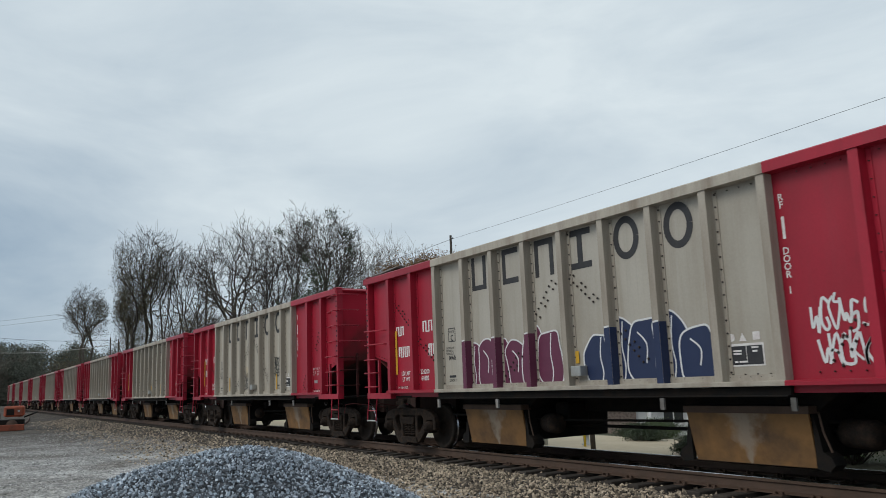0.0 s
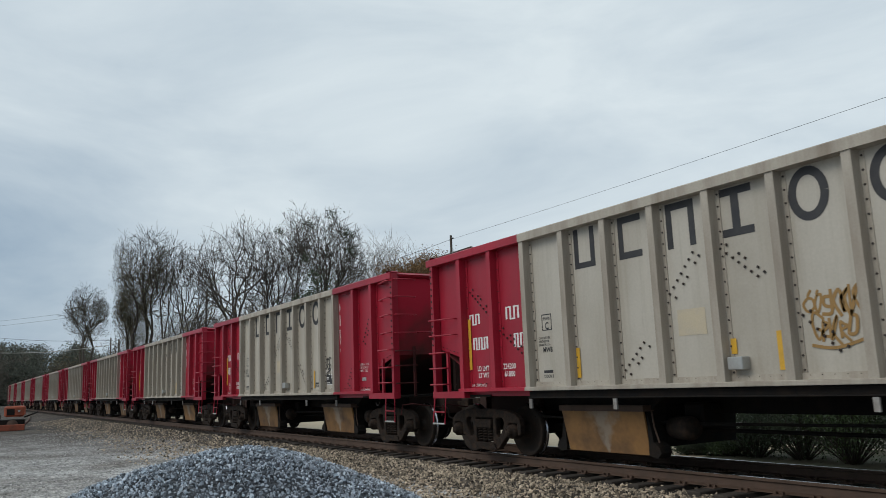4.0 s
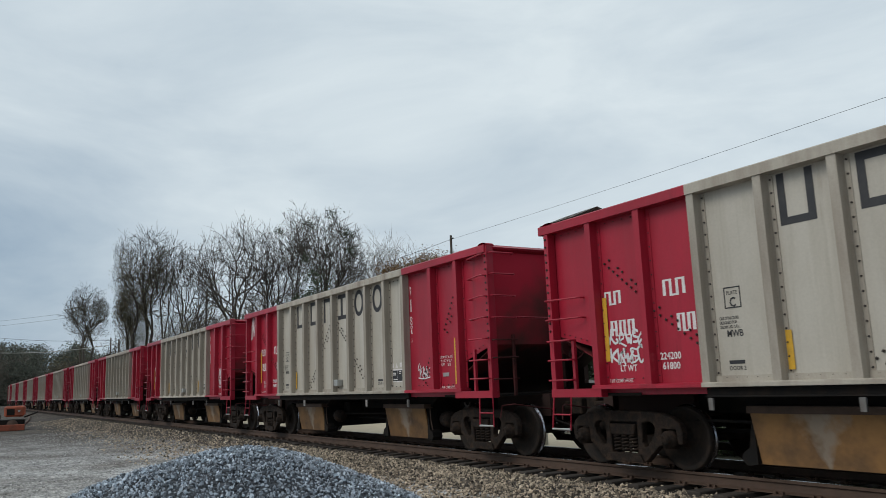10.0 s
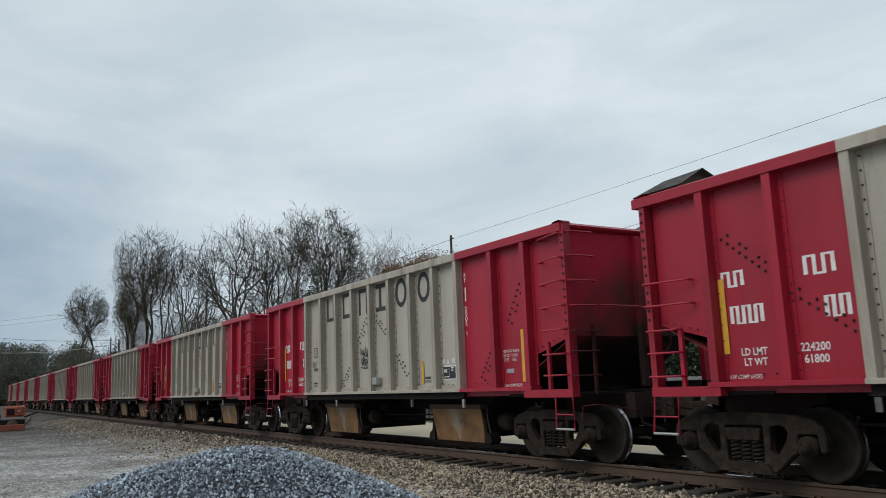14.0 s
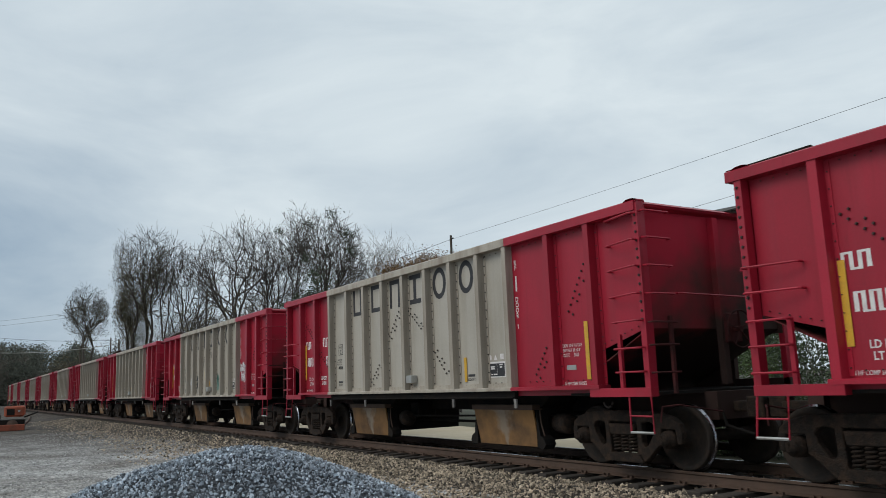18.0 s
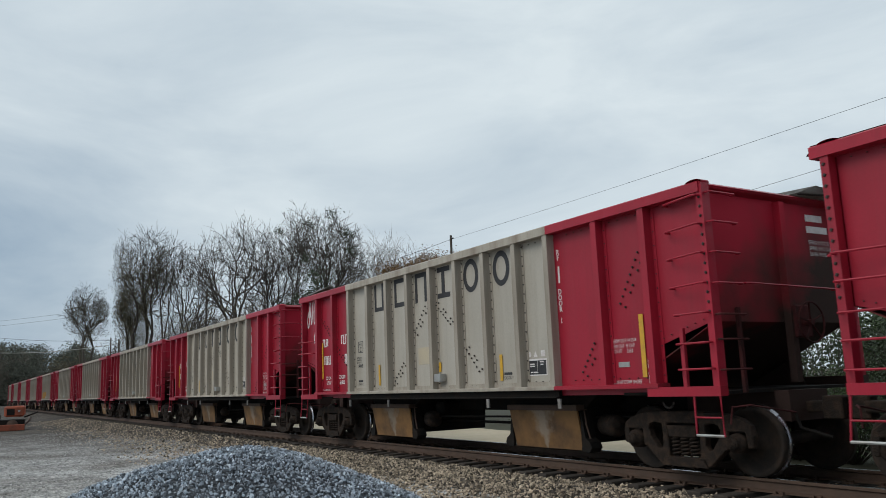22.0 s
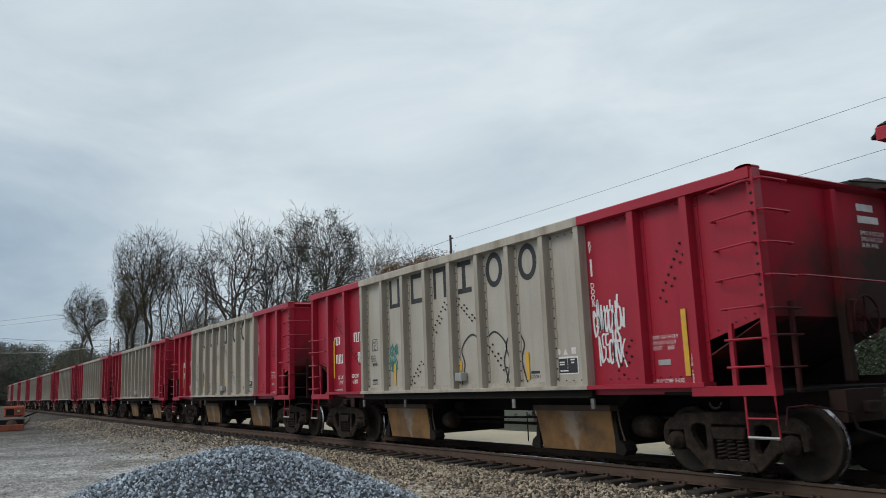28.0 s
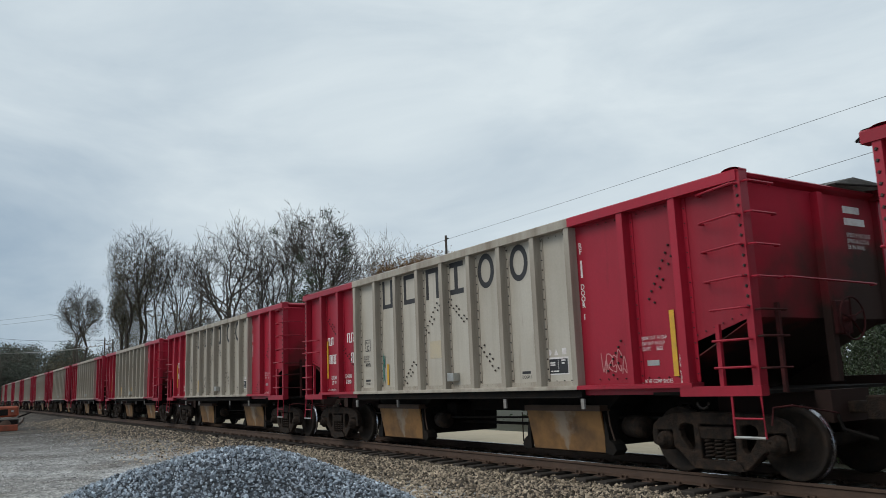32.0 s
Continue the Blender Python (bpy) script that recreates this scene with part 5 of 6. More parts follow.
def sticks(name, pieces, sides, mat, parent):
    """Tapered pieces of branch as one mesh."""
    n = len(pieces)
    a = np.array([p[0] for p in pieces])
    b = np.array([p[1] for p in pieces])
    r = np.array([[p[2], p[3]] for p in pieces])
    d = b - a
    d /= np.maximum(np.linalg.norm(d, axis=1), 1e-6)[:, None]
    ref = np.where(np.abs(d[:, 2:3]) < 0.9, np.array([[0, 0, 1.0]]), np.array([[1.0, 0, 0]]))
    u = np.cross(d, ref)
    u /= np.linalg.norm(u, axis=1)[:, None]
    w = np.cross(d, u)
    v = np.empty((n, 2, sides, 3))
    for k in range(sides):
        c, s = math.cos(2 * math.pi * k / sides), math.sin(2 * math.pi * k / sides)
        o = u * c + w * s
        v[:, 0, k], v[:, 1, k] = a + o * r[:, :1], b + o * r[:, 1:]
    f = np.array([(k, (k + 1) % sides, sides + (k + 1) % sides, sides + k) for k in range(sides)])
    f = f[None] + (np.arange(n) * 2 * sides)[:, None, None]
    ob = raw_mesh(name, v.reshape(-1, 3), f.reshape(-1, 4), mat, True)
    ob.parent = parent
    return ob


def leaves(name, points, spread, count, size, mat, parent, seed):
    """Small bent leaf blades strewn round the given points."""
    rng = np.random.default_rng(seed)
    pts = np.array([tuple(p) for p in points])
    c = pts[rng.integers(0, len(pts), count)] + rng.normal(0, 1, (count, 3)) * np.asarray(spread)
    a = rng.normal(size=(count, 3))
    a /= np.linalg.norm(a, axis=1)[:, None]
    b = np.cross(a, rng.normal(size=(count, 3)))
    b /= np.maximum(np.linalg.norm(b, axis=1), 1e-6)[:, None]
    s = rng.uniform(0.6, 1.3, (count, 1)) * size
    lift = np.cross(a, b) * s * 0.25
    v = np.stack([c - a * s, c - b * s * 0.5 + lift, c + a * s, c + b * s * 0.5 + lift], axis=1)
    f = np.array([(0, 1, 2), (0, 2, 3)])[None] + (np.arange(count) * 4)[:, None, None]
    ob = raw_mesh(name, v.reshape(-1, 3), f.reshape(-1, 3), mat)
    ob.parent = parent
    return ob


def bare_tree(bearing, reach, height, spread, seed, label, bark=None, ivy=0, mistletoe=0, twig=None, **how):
    t = tagged(new("bare_tree"), label, "tree", "trees behind the railway")
    t.location = spot(bearing, reach)
    thick, thin, tips = limbs(height, spread, seed, **how)
    sticks("trunk", thick, 6, bark or BARK, t)
    sticks("crown", thin, 3, twig or TWIG, t)
    rng = random.Random(seed + 5)
    if ivy:
        low_ = [a.lerp(b, f) for a, b, r, _ in thick + thin if b.z < height * 0.85 and r > 0.016 for f in (0.2, 0.7)]
        low_ += [Vector((rng.gauss(0, 0.7), rng.gauss(0, 0.7), height * rng.uniform(0.1, 0.62))) for _ in range(len(low_) // 2)]
        leaves("ivy", low_, (0.34, 0.34, 0.5), int(ivy * 4.2), 0.075, IVY, t, seed)["label"] = "climbing ivy with brownish green leaves"
    if mistletoe:
        pick = [p for p in tips if p.z > height * 0.55]
        for i in range(mistletoe):
            leaves("mistletoe", [rng.choice(pick)], (0.34, 0.34, 0.3), 150, 0.1, EVERGREEN, t, seed + i)["label"] = "round green clump of mistletoe"
    return t


def leafy_tree(name, place, height, spread, seed, mat, label, count=5000, size=0.12, low=0.25, trunk=0.2, category="tree", blob=0.5):
    t = tagged(new(name), label, category)
    t.location = place
    thick, thin, tips = limbs(height * 0.93, spread * 0.9, seed, fork=max(0.12, low), depth=2, twigs=0.3, trunk=trunk)
    sticks("trunk", thick + thin[:200], 5, BARK, t)
    pts = [p for p in tips if p.z > height * low] or tips
    leaves("crown", pts, (blob, blob, blob * 0.8), count, size, mat, t, seed)
    return t


bare_tree(7.3, 150, 21.3, 3.6, 31, "tall bare tree with ivy on its trunks", PALEBARK, ivy=2600, fork=0.45, trunks=3, trunk=0.26)
bare_tree(10.9, 98, 22.2, 3.7, 32, "tall bare tree hung with brownish green ivy", BARK, ivy=3200, fork=0.42, trunks=3, trunk=0.24)
bare_tree(12.7, 96, 20.6, 2.4, 33, "slender bare tree with upright branches", BARK, ivy=300, fork=0.36, trunks=2)
bare_tree(10.1, 100, 18.2, 1.9, 34, "slender tree wrapped in ivy", BARK, ivy=3600, fork=0.3, trunks=2)
bare_tree(14.0, 95, 19.6, 2.6, 35, "bare tree with fanned upright branches", BARK, fork=0.3, trunks=3)
bare_tree(17.1, 85, 20.6, 4.7, 36, "broad spreading bare tree", BARK, fork=0.34, lean=0.03, trunk=0.34)
bare_tree(19.3, 88, 20.4, 4.3, 37, "spreading bare tree with crooked limbs", BARK, fork=0.32, trunk=0.28)
bare_tree(23.3, 80, 21.4, 4.0, 38, "tall bare tree with mistletoe in its top", BARK, mistletoe=9, fork=0.42, trunk=0.28)
bare_tree(21.2, 86, 22.4, 2.5, 39, "bare tree with fine grey twigs", PALEBARK, mistletoe=2, fork=0.4)
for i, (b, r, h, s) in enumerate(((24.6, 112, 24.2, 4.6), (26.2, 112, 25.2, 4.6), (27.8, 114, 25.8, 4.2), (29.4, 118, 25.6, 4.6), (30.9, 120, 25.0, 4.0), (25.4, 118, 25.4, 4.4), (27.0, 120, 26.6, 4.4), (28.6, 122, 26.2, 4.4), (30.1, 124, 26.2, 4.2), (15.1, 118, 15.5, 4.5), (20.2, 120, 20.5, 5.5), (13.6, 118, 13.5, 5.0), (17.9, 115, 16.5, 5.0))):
    bare_tree(b, r, h, s, 60 + i, "distant bare tree with a fine grey crown, haze put into its colour", PALEBARK, twig=HAZYTWIG, fork=0.3, depth=3, twigs=2.2)
for i, (b, r, h, s) in enumerate(((28.3, 98, 21.6, 2.6), (29.9, 100, 22.6, 3.0), (31.4, 104, 23.4, 3.0), (32.8, 104, 23.2, 3.0), (29.0, 101, 21.8, 2.6), (30.6, 108, 23.6, 3.0))):
    leafy_tree("autumn_tree", spot(b, r), h, s, 80 + i, AUTUMN, "tree with thinning russet autumn leaves", 11000, 0.13, 0.45, 0.16, blob=0.75)
leafy_tree("evergreen_tree", spot(22.3, 74), 14.6, 2.8, 90, EVERGREEN, "dense dark evergreen tree", 9000, 0.15, 0.15, 0.2, blob=0.7)
leafy_tree("evergreen_tree", spot(24.0, 78), 14.4, 2.4, 91, EVERGREEN, "dense dark evergreen tree", 5500, 0.15, 0.15, 0.18, blob=0.7)


def brush(name, b0, b1, r0, r1, h0, h1, n, mat, seed, label, size=0.16):
    """A tangle of saplings and leaves that nobody could count."""
    rng = np.random.default_rng(seed)
    pieces, pts = [], []
    for i in range(n):
        p = spot(rng.uniform(b0, b1), rng.uniform(r0, r1))
        if abs(off_track(p.x, p.y)) < 6:
            continue
        h = rng.uniform(h0, h1)
        top = p + Vector((rng.uniform(-1, 1), rng.uniform(-1, 1), h))
        pieces.append((p, top, 0.06, 0.02))
        for j in range(9):
            q = p.lerp(top, rng.uniform(0.25, 1))
            e = q + Vector((rng.uniform(-1.6, 1.6), rng.uniform(-1.6, 1.6), rng.uniform(0.2, 1.6)))
            pieces.append((q, e, 0.025, 0.012))
            pts.append(e)
            for k in range(2):
                pieces.append((e, e + Vector((rng.uniform(-0.9, 0.9), rng.uniform(-0.9, 0.9), rng.uniform(-0.1, 0.9))), 0.014, 0.009))
    ob = sticks(name, pieces, 3, TWIG, None)
    tagged(ob, label, "brush", kind="stuff")
    if mat:
        lv = leaves("brush_leaves", pts, (0.9, 0.9, 0.8), len(pts) * 8, size, mat, None, seed)
        tagged(lv, label, "brush", kind="stuff")


def far_woods():
    """A wooded rise that closes the view along the line."""
    rng = np.random.default_rng(41)
    for name, mat, n, count, lo, hi, wide, label in (("far_woods", HAZYLEAF, 340, 230000, 0.62, 1.0, 4.6, "distant green woods, greyed in colour to imitate haze"), ("bare_woods", WOODBARE, 260, 130000, 0.5, 0.92, 4.0, "distant grey-brown winter woods")):
        pts = []
        for i in range(n):
            b = rng.uniform(-2.5, 11.5)
            r = rng.uniform(270, 380) if b < 5.0 else rng.uniform(205, 270)
            p = spot(b, r)
            if abs(off_track(p.x, p.y)) < 7:
                continue
            h = rng.uniform(lo, hi) * (r * 0.0625 + 1.4 - p.z) * (1.0 if b < 7.5 else 0.8)
            for j in range(34):
                z = h * rng.uniform(0.02, 1.0)
                w = wide * (1 - 0.65 * z / h)
                pts.append((p.x + rng.normal(0, w * 0.6), p.y + rng.normal(0, w * 0.6), p.z + z))
        ob = leaves(name, pts, (0.8, 0.8, 0.7), count, 0.3, mat, None, 42 + n)
        tagged(ob, label, "woods", kind="stuff")


far_woods()
brush("thicket", 9.0, 33.0, 60, 120, 5.0, 10.5, 330, IVY, 44, "tangled winter thicket of saplings and dull leaves", 0.1)
brush("roadside_thicket", 4.5, 9.5, 150, 200, 3.0, 8.0, 220, IVY, 45, "low winter thicket beside the line", 0.2)


def shrub(place, w, h, seed, mat, label, count, size=0.07):
    s = tagged(new("shrub"), label, "shrub", "shrubs behind the railway")
    s.location = place
    rng = np.random.default_rng(seed)
    pts, pieces = [], []
    for i in range(70):
        a, e = rng.uniform(0, 2 * math.pi), rng.uniform(0.1, 1.0)
        r = rng.uniform(0.55, 1.0) * (1 + 0.15 * math.sin(3 * a + seed))
        p = Vector((w * r * math.cos(a) * math.cos(e * 1.4), w * r * math.sin(a) * math.cos(e * 1.4), h * (0.12 + 0.86 * math.sin(e * 1.5) * r)))
        pts.append(p)
        pieces.append((Vector((0, 0, -0.1)), p, 0.02, 0.008))
    sticks("stem", pieces, 4, BARK, s)
    leaves("foliage", pts, (0.16 * w + 0.05, 0.16 * w + 0.05, 0.12 * h), count, size, mat, s, seed)
    return s


for i, (x, y, w, h) in enumerate(((-13.2, 15.2, 0.5, 0.42), (-12.5, 15.6, 0.62, 0.52), (-11.8, 15.5, 0.85, 1.25), (-10.8, 15.7, 1.0, 1.45), (-9.5, 15.4, 1.05, 1.6), (-8.2, 15.6, 1.1, 1.75), (-6.8, 15.8, 1.1, 1.95), (-5.5, 15.3, 1.1, 2.1), (-4.2, 15.6, 1.1, 2.3), (-3.0, 15.8, 1.1, 2.4), (-1.7, 15.3, 1.1, 2.6))):
    shrub((x, y, ground_z(x, y) - 0.02), w, h, 100 + i, GREENLEAF if i % 3 == 1 else EVERGREEN, "dense dark evergreen shrub beside the railway", 6500, 0.03)
for i, (x, y, w, h) in enumerate(((-19.4, 19.5, 0.7, 0.45), (-21.2, 22.0, 0.9, 0.6), (-23.0, 24.4, 0.9, 0.7), (-25.5, 27.0, 1.0, 0.8), (-17.6, 18.0, 0.6, 0.4), (-19.6, 23.4, 0.9, 0.7))):
    shrub((x, y, ground_z(x, y) - 0.02), w, h, 115 + i, GREENLEAF if i % 2 else EVERGREEN, "rounded green garden shrub", 4200, 0.03)
for i in range(8):
    x, y = -14.9 + 2.1 * i, 20.4 - 0.25 * (i % 3)
    shrub((x, y, ground_z(x, y) - 0.02), 1.7, 3.3 + 0.4 * (i % 2), 150 + i, EVERGREEN if i % 3 else GREENLEAF, "tall dense evergreen shrub", 6500, 0.05)
for i, (x, y, h, w) in enumerate(((-12.6, 24.5, 5.2, 2.6), (-9.6, 23.0, 5.6, 2.8), (-6.6, 22.2, 6.0, 2.8), (-3.6, 21.6, 6.2, 2.8), (-0.4, 21.5, 6.4, 3.0))):
    leafy_tree("garden_tree", Vector((x, y, ground_z(x, y))), h, w, 120 + i, EVERGREEN if i % 2 else GREENLEAF, "leafy evergreen tree behind the railway", 5500, 0.10, 0.12, 0.12, blob=0.5)
for i, b in enumerate((38, 41, 44, 47, 50, 53)):
    leafy_tree("garden_tree", spot(b, 62 + 3 * (i % 2)), 9.0 + (i % 3), 4.2, 135 + i, EVERGREEN, "dark evergreen tree behind the house", 4200, 0.2, 0.08, 0.2, blob=1.0)
leafy_tree("garden_tree", Vector((-14.7, 26.4, ground_z(-14.7, 26.4))), 10.7, 1.5, 130, GREENLEAF, "tall leafy tree with an open crown", 7000, 0.07, 0.4, 0.2, blob=0.32)


# ---- poles and wires ----
def pole(place, top, tag_, arm=True):
    p = tagged(new("utility_pole"), tag_, "utility pole", "utility poles")
    p.location = place
    h = top - place.z
    bm = bmesh.new()
    tube(bm, [(0, 0, -0.5), (0, 0, h * 0.5), (0, 0, h)], 0.16, 10, 0.11)
    part("shaft", bm, WOODPOLE, p)
    if arm:
        bm = bmesh.new()
        tube(bm, [(-0.32, 0, h - 0.42), (0.36, 0, h - 0.34)], 0.035, 6)
        part("arm", bm, CAST, p, "short iron bracket")
        bm = bmesh.new()
        lathe(bm, [(0.0, -0.09), (0.06, -0.07), (0.08, 0.0), (0.05, 0.08), (0.0, 0.1)], 10)
        o = part("insulator", bm, CABLE, p, "dark insulator")
        o.location = (0.36, 0, h - 0.34)
    return p


def wire(a, b, sag, r=0.012, mat=None, name="overhead_wire", label="thin dark overhead wire between poles"):
    a, b = Vector(a), Vector(b)
    pts = [a.lerp(b, t) - Vector((0, 0, sag * 4 * t * (1 - t))) for t in np.linspace(0, 1, 15)]
    bm = bmesh.new()
    tube(bm, pts, r, 4)
    return tagged(part(name, bm, mat or CABLE, None), label, "wire", "overhead wires")


P1 = Vector((-63.2, 40.4, ground_z(-63.2, 40.4)))
P0 = Vector((8.0, 33.5, ground_z(8.0, 33.5)))
P2 = Vector((-106.3, 28.4, ground_z(-106.3, 28.4)))
P3 = Vector((-128.3, 21.1, ground_z(-128.3, 21.1)))
P4 = Vector((-158.2, 24.6, ground_z(-158.2, 24.6)))
pole(P1, 15.5, "weathered timber pole with an iron bracket")
pole(P0, 13.6, "weathered timber pole with an iron bracket")
pole(P2, 14.9, "slim timber pole among bare trees", False)
pole(P3, 9.9, "slim timber pole beside the railway", False)
pole(P4, 12.1, "distant slim timber utility pole", False)
wire((P1.x, P1.y, 15.1), (P0.x, P0.y, 13.15), 0.25, 0.011)
wire((P1.x, P1.y, 11.4), (P0.x, P0.y, 11.6), 0.3, 0.011)
wire((P1.x, P1.y, 15.1), (P2.x, P2.y, 13.2), 1.0, 0.018)
wire((P1.x, P1.y, 11.4), (P2.x, P2.y, 10.6), 0.8, 0.022, PALECABLE, label="pale sagging cable between poles")
wire((P2.x, P2.y, 13.2), (P4.x, P4.y, 11.6), 0.8, 0.018)
wire((P2.x, P2.y, 10.6), (P3.x, P3.y, 9.2), 0.4, 0.022, PALECABLE, label="pale sagging cable between poles")
wire((P3.x, P3.y, 9.2), (-150.0, 4.0, 9.2), 0.6, 0.045, PALECABLE, label="pale sagging cable between poles")
wire((P4.x, P4.y, 11.6), (-190.0, 2.0, 15.0), 0.6, 0.03)
wire((P2.x, P2.y, 14.7), (-152.0, -4.0, 13.4), 0.5, 0.014)
wire((P2.x, P2.y, 14.1), (-152.0, -4.0, 12.6), 0.5, 0.014)


# ---- house and small things across the track ----
def house():
    h = tagged(new("house"), "white house with a stone front, columns and a grey roof", "house")
    h.matrix_basis = pose(-33.0, 36.5, ground_z(-33.0, 36.5), 0, 0, 42)
    boxed("wall", (-8, 8, 0, 7, 0, 2.4), WHITEWALL, h, "white painted wall")
    boxed("stone_front", (-6.6, -2.4, -0.14, -0.004, 0, 2.3), BRICK, h, "mottled brown stone facing")
    bm = bmesh.new()
    prism(bm, [(-1.0, 2.3), (3.5, 3.3), (8.0, 2.3), (8.0, 2.42), (3.5, 3.45), (-1.0, 2.42)], -8.6, 8.6, "x")
    part("roof", bm, ROOF, h)
    col = boxed("column", (-0.11, 0.11, -0.95, -0.72, 0, 2.3), WHITEWALL, h, bevel=0.02)
    col.location.x = -1.6
    for x in (0.6, 2.8, 5.0, 7.4):
        again(col, pose(x, 0, 0), h)
    boxed("door", (0.9, 1.85, -0.05, -0.004, 0.0, 2.05), REDDOOR, h, "red front door")
    for x in (-0.9, 3.4, 5.6):
        w = boxed("window", (x, x + 1.3, -0.05, -0.004, 0.7, 2.0), WHITEWALL, h, "white window frame")
        boxed("pane", (x + 0.1, x + 0.61, -0.056, -0.051, 0.8, 1.9), GLASS, w)
        boxed("pane", (x + 0.69, x + 1.2, -0.056, -0.051, 0.8, 1.9), GLASS, w)
    boxed("porch", (-2.2, 8.0, -1.1, -0.004, -0.3, 0.02), CONCRETE, h, "pale concrete porch floor")


house()
boxed("kerb", (-60, 12, 12.95, 13.55, -0.75, -0.42), CONCRETE)
tagged(bpy.data.objects["kerb"], "long pale concrete kerb beyond the track", "kerb", kind="structure")
for x, y, h, r, m, label in ((-17.2, 15.2, 0.95, 0.035, POSTYELLOW, "slim yellow marker post"), (-18.6, 14.9, 0.85, 0.085, CONCRETE, "stout grey bollard post"), (-16.1, 14.5, 1.0, 0.07, WOODPOLE, "short weathered timber post"), (-20.3, 15.6, 0.9, 0.02, CAST, "thin dark marker rod")):
    bm = bmesh.new()
    lathe(bm, [(0.0, -0.1), (r, -0.1), (r, h - r * 0.5), (r * 0.7, h), (0.0, h)], 10)
    o = part("post", bm, m)
    o.matrix_basis = pose(x, y, ground_z(x, y), 90, 0, 0)
    tagged(o, label, "post")


def hydrant():
    h = tagged(new("fire_hydrant"), "small grey fire hydrant on sandy ground", "hydrant")
    h.matrix_basis = pose(-17.6, 15.6, ground_z(-17.6, 15.6), 90, 0, 0)
    bm = bmesh.new()
    lathe(bm, [(0.0, -0.05), (0.14, -0.05), (0.14, 0.03), (0.09, 0.05), (0.09, 0.42), (0.12, 0.44), (0.11, 0.52), (0.05, 0.6), (0.0, 0.62)], 12)
    part("barrel", bm, GALV, h)
    bm = bmesh.new()
    tube(bm, [(-0.17, 0.34, 0), (0.17, 0.34, 0)], 0.05, 8)
    part("outlet", bm, GALV, h)


hydrant()


# ---- machine and loose rails on the lot ----
def smooth_path(pts, n=6):
    """A rounded line through places."""
    p = [Vector(q) for q in [pts[0]] + pts + [pts[-1]]]
    out = []
    for i in range(1, len(p) - 2):
        for j in range(n):
            t = j / n
            out.append(0.5 * (2 * p[i] + (p[i + 1] - p[i - 1]) * t + (2 * p[i - 1] - 5 * p[i] + 4 * p[i + 1] - p[i + 2]) * t * t + (3 * p[i] - p[i - 1] - 3 * p[i + 1] + p[i + 2]) * t ** 3))
    return out + [p[-1]]


def loader():
    m = tagged(new("track_machine"), "worn orange track machine parked on the lot", "machine")
    m.matrix_basis = pose(-53.2, 2.3, ground_z(-53.2, 2.3), 0, 0, 84)
    # own x runs across the view, own y away from it
    boxed("hood", (0.3, 1.35, -0.4, 1.5, 0.8, 1.42), ORANGE, m, "faded orange engine hood", bevel=0.09)
    boxed("frame", (-1.6, 1.35, -0.3, 1.6, 0.32, 0.62), SOOTSHADE, m, "dark oily frame", bevel=0.03)
    boxed("tool_tray", (-1.7, 1.4, -0.75, -0.35, 0.02, 0.36), ORANGE, m, "rusty steel tray", bevel=0.02)
    boxed("cab_deck", (-1.9, 0.05, -0.3, 1.5, 0.62, 0.98), RUST, m, "dark rusty operator deck", bevel=0.04)
    boxed("guard_bar", (-1.9, 0.0, -0.36, -0.31, 0.46, 0.53), WHITEWALL, m, "pale painted guard bar")
    boxed("mast", (-0.32, -0.12, 0.2, 0.4, 0.8, 3.1), SOOTSHADE, m, "black upright mast")
    boxed("canopy", (-1.9, -0.1, 0.0, 1.4, 3.1, 3.2), SOOTSHADE, m, "dark canopy roof", bevel=0.02)
    bm = bmesh.new()
    lathe(bm, [(0.0, 0.0), (0.11, 0.0), (0.11, 0.14), (0.06, 0.2), (0.0, 0.21)], 12)
    o = part("beacon", bm, LENS, m, "amber warning beacon")
    o.matrix_basis = pose(-0.35, 0.3, 3.2, 90, 0, 0)
    for x in (-1.0, 0.75):
        bm = bmesh.new()
        lathe(bm, [(0.0, -0.12), (0.14, -0.12), (0.16, -0.1), (0.3, -0.11), (0.33, -0.06), (0.33, 0.06), (0.3, 0.11), (0.0, 0.11)], 18, [1, 1, 1, 0, 0, 0, 0])
        w = part("wheel", bm, [RUBBER, RUST], m, "small rubber-tyred wheel")
        w.location = (x, -0.2, 0.33)
    boxed("grille", (0.45, 0.85, -0.43, -0.402, 0.9, 1.25), SOOTSHADE, m, "dark radiator grille")
    boxed("lamp", (1.02, 1.14, -0.45, -0.39, 1.08, 1.18), GALV, m, "small square headlamp")
    bm = bmesh.new()
    tube(bm, [(1.35, 0.2, 0.75), (1.75, 0.5, 0.9), (2.0, 1.2, 1.0)], 0.045, 6)
    part("boom", bm, SOOTSHADE, m, "black hydraulic arm")


loader()
for pts in ([(-58.0, 3.6), (-64.0, 4.4), (-79.0, 5.8), (-98.0, 7.0), (-118.0, 7.6)], [(-92.0, 5.9), (-103.0, 6.7), (-120.0, 7.4), (-136.0, 7.8)]):
    bm = bmesh.new()
    tube(bm, smooth_path([(x, y, ground_z(x, y) + 0.07) for x, y in pts]), 0.085, 6)
    tagged(part("loose_rail", bm, RUST), "long rusty rail lying loose beside the track", "rail", "loose rails")


# ---- paint left on the cars by strangers, strips and patches ----
def paint(name, colour, rough=0.5):
    return material(name, colour, rough, dark=tuple(c * 0.75 for c in colour), scale=4, amount=0.4, bump=0.0)


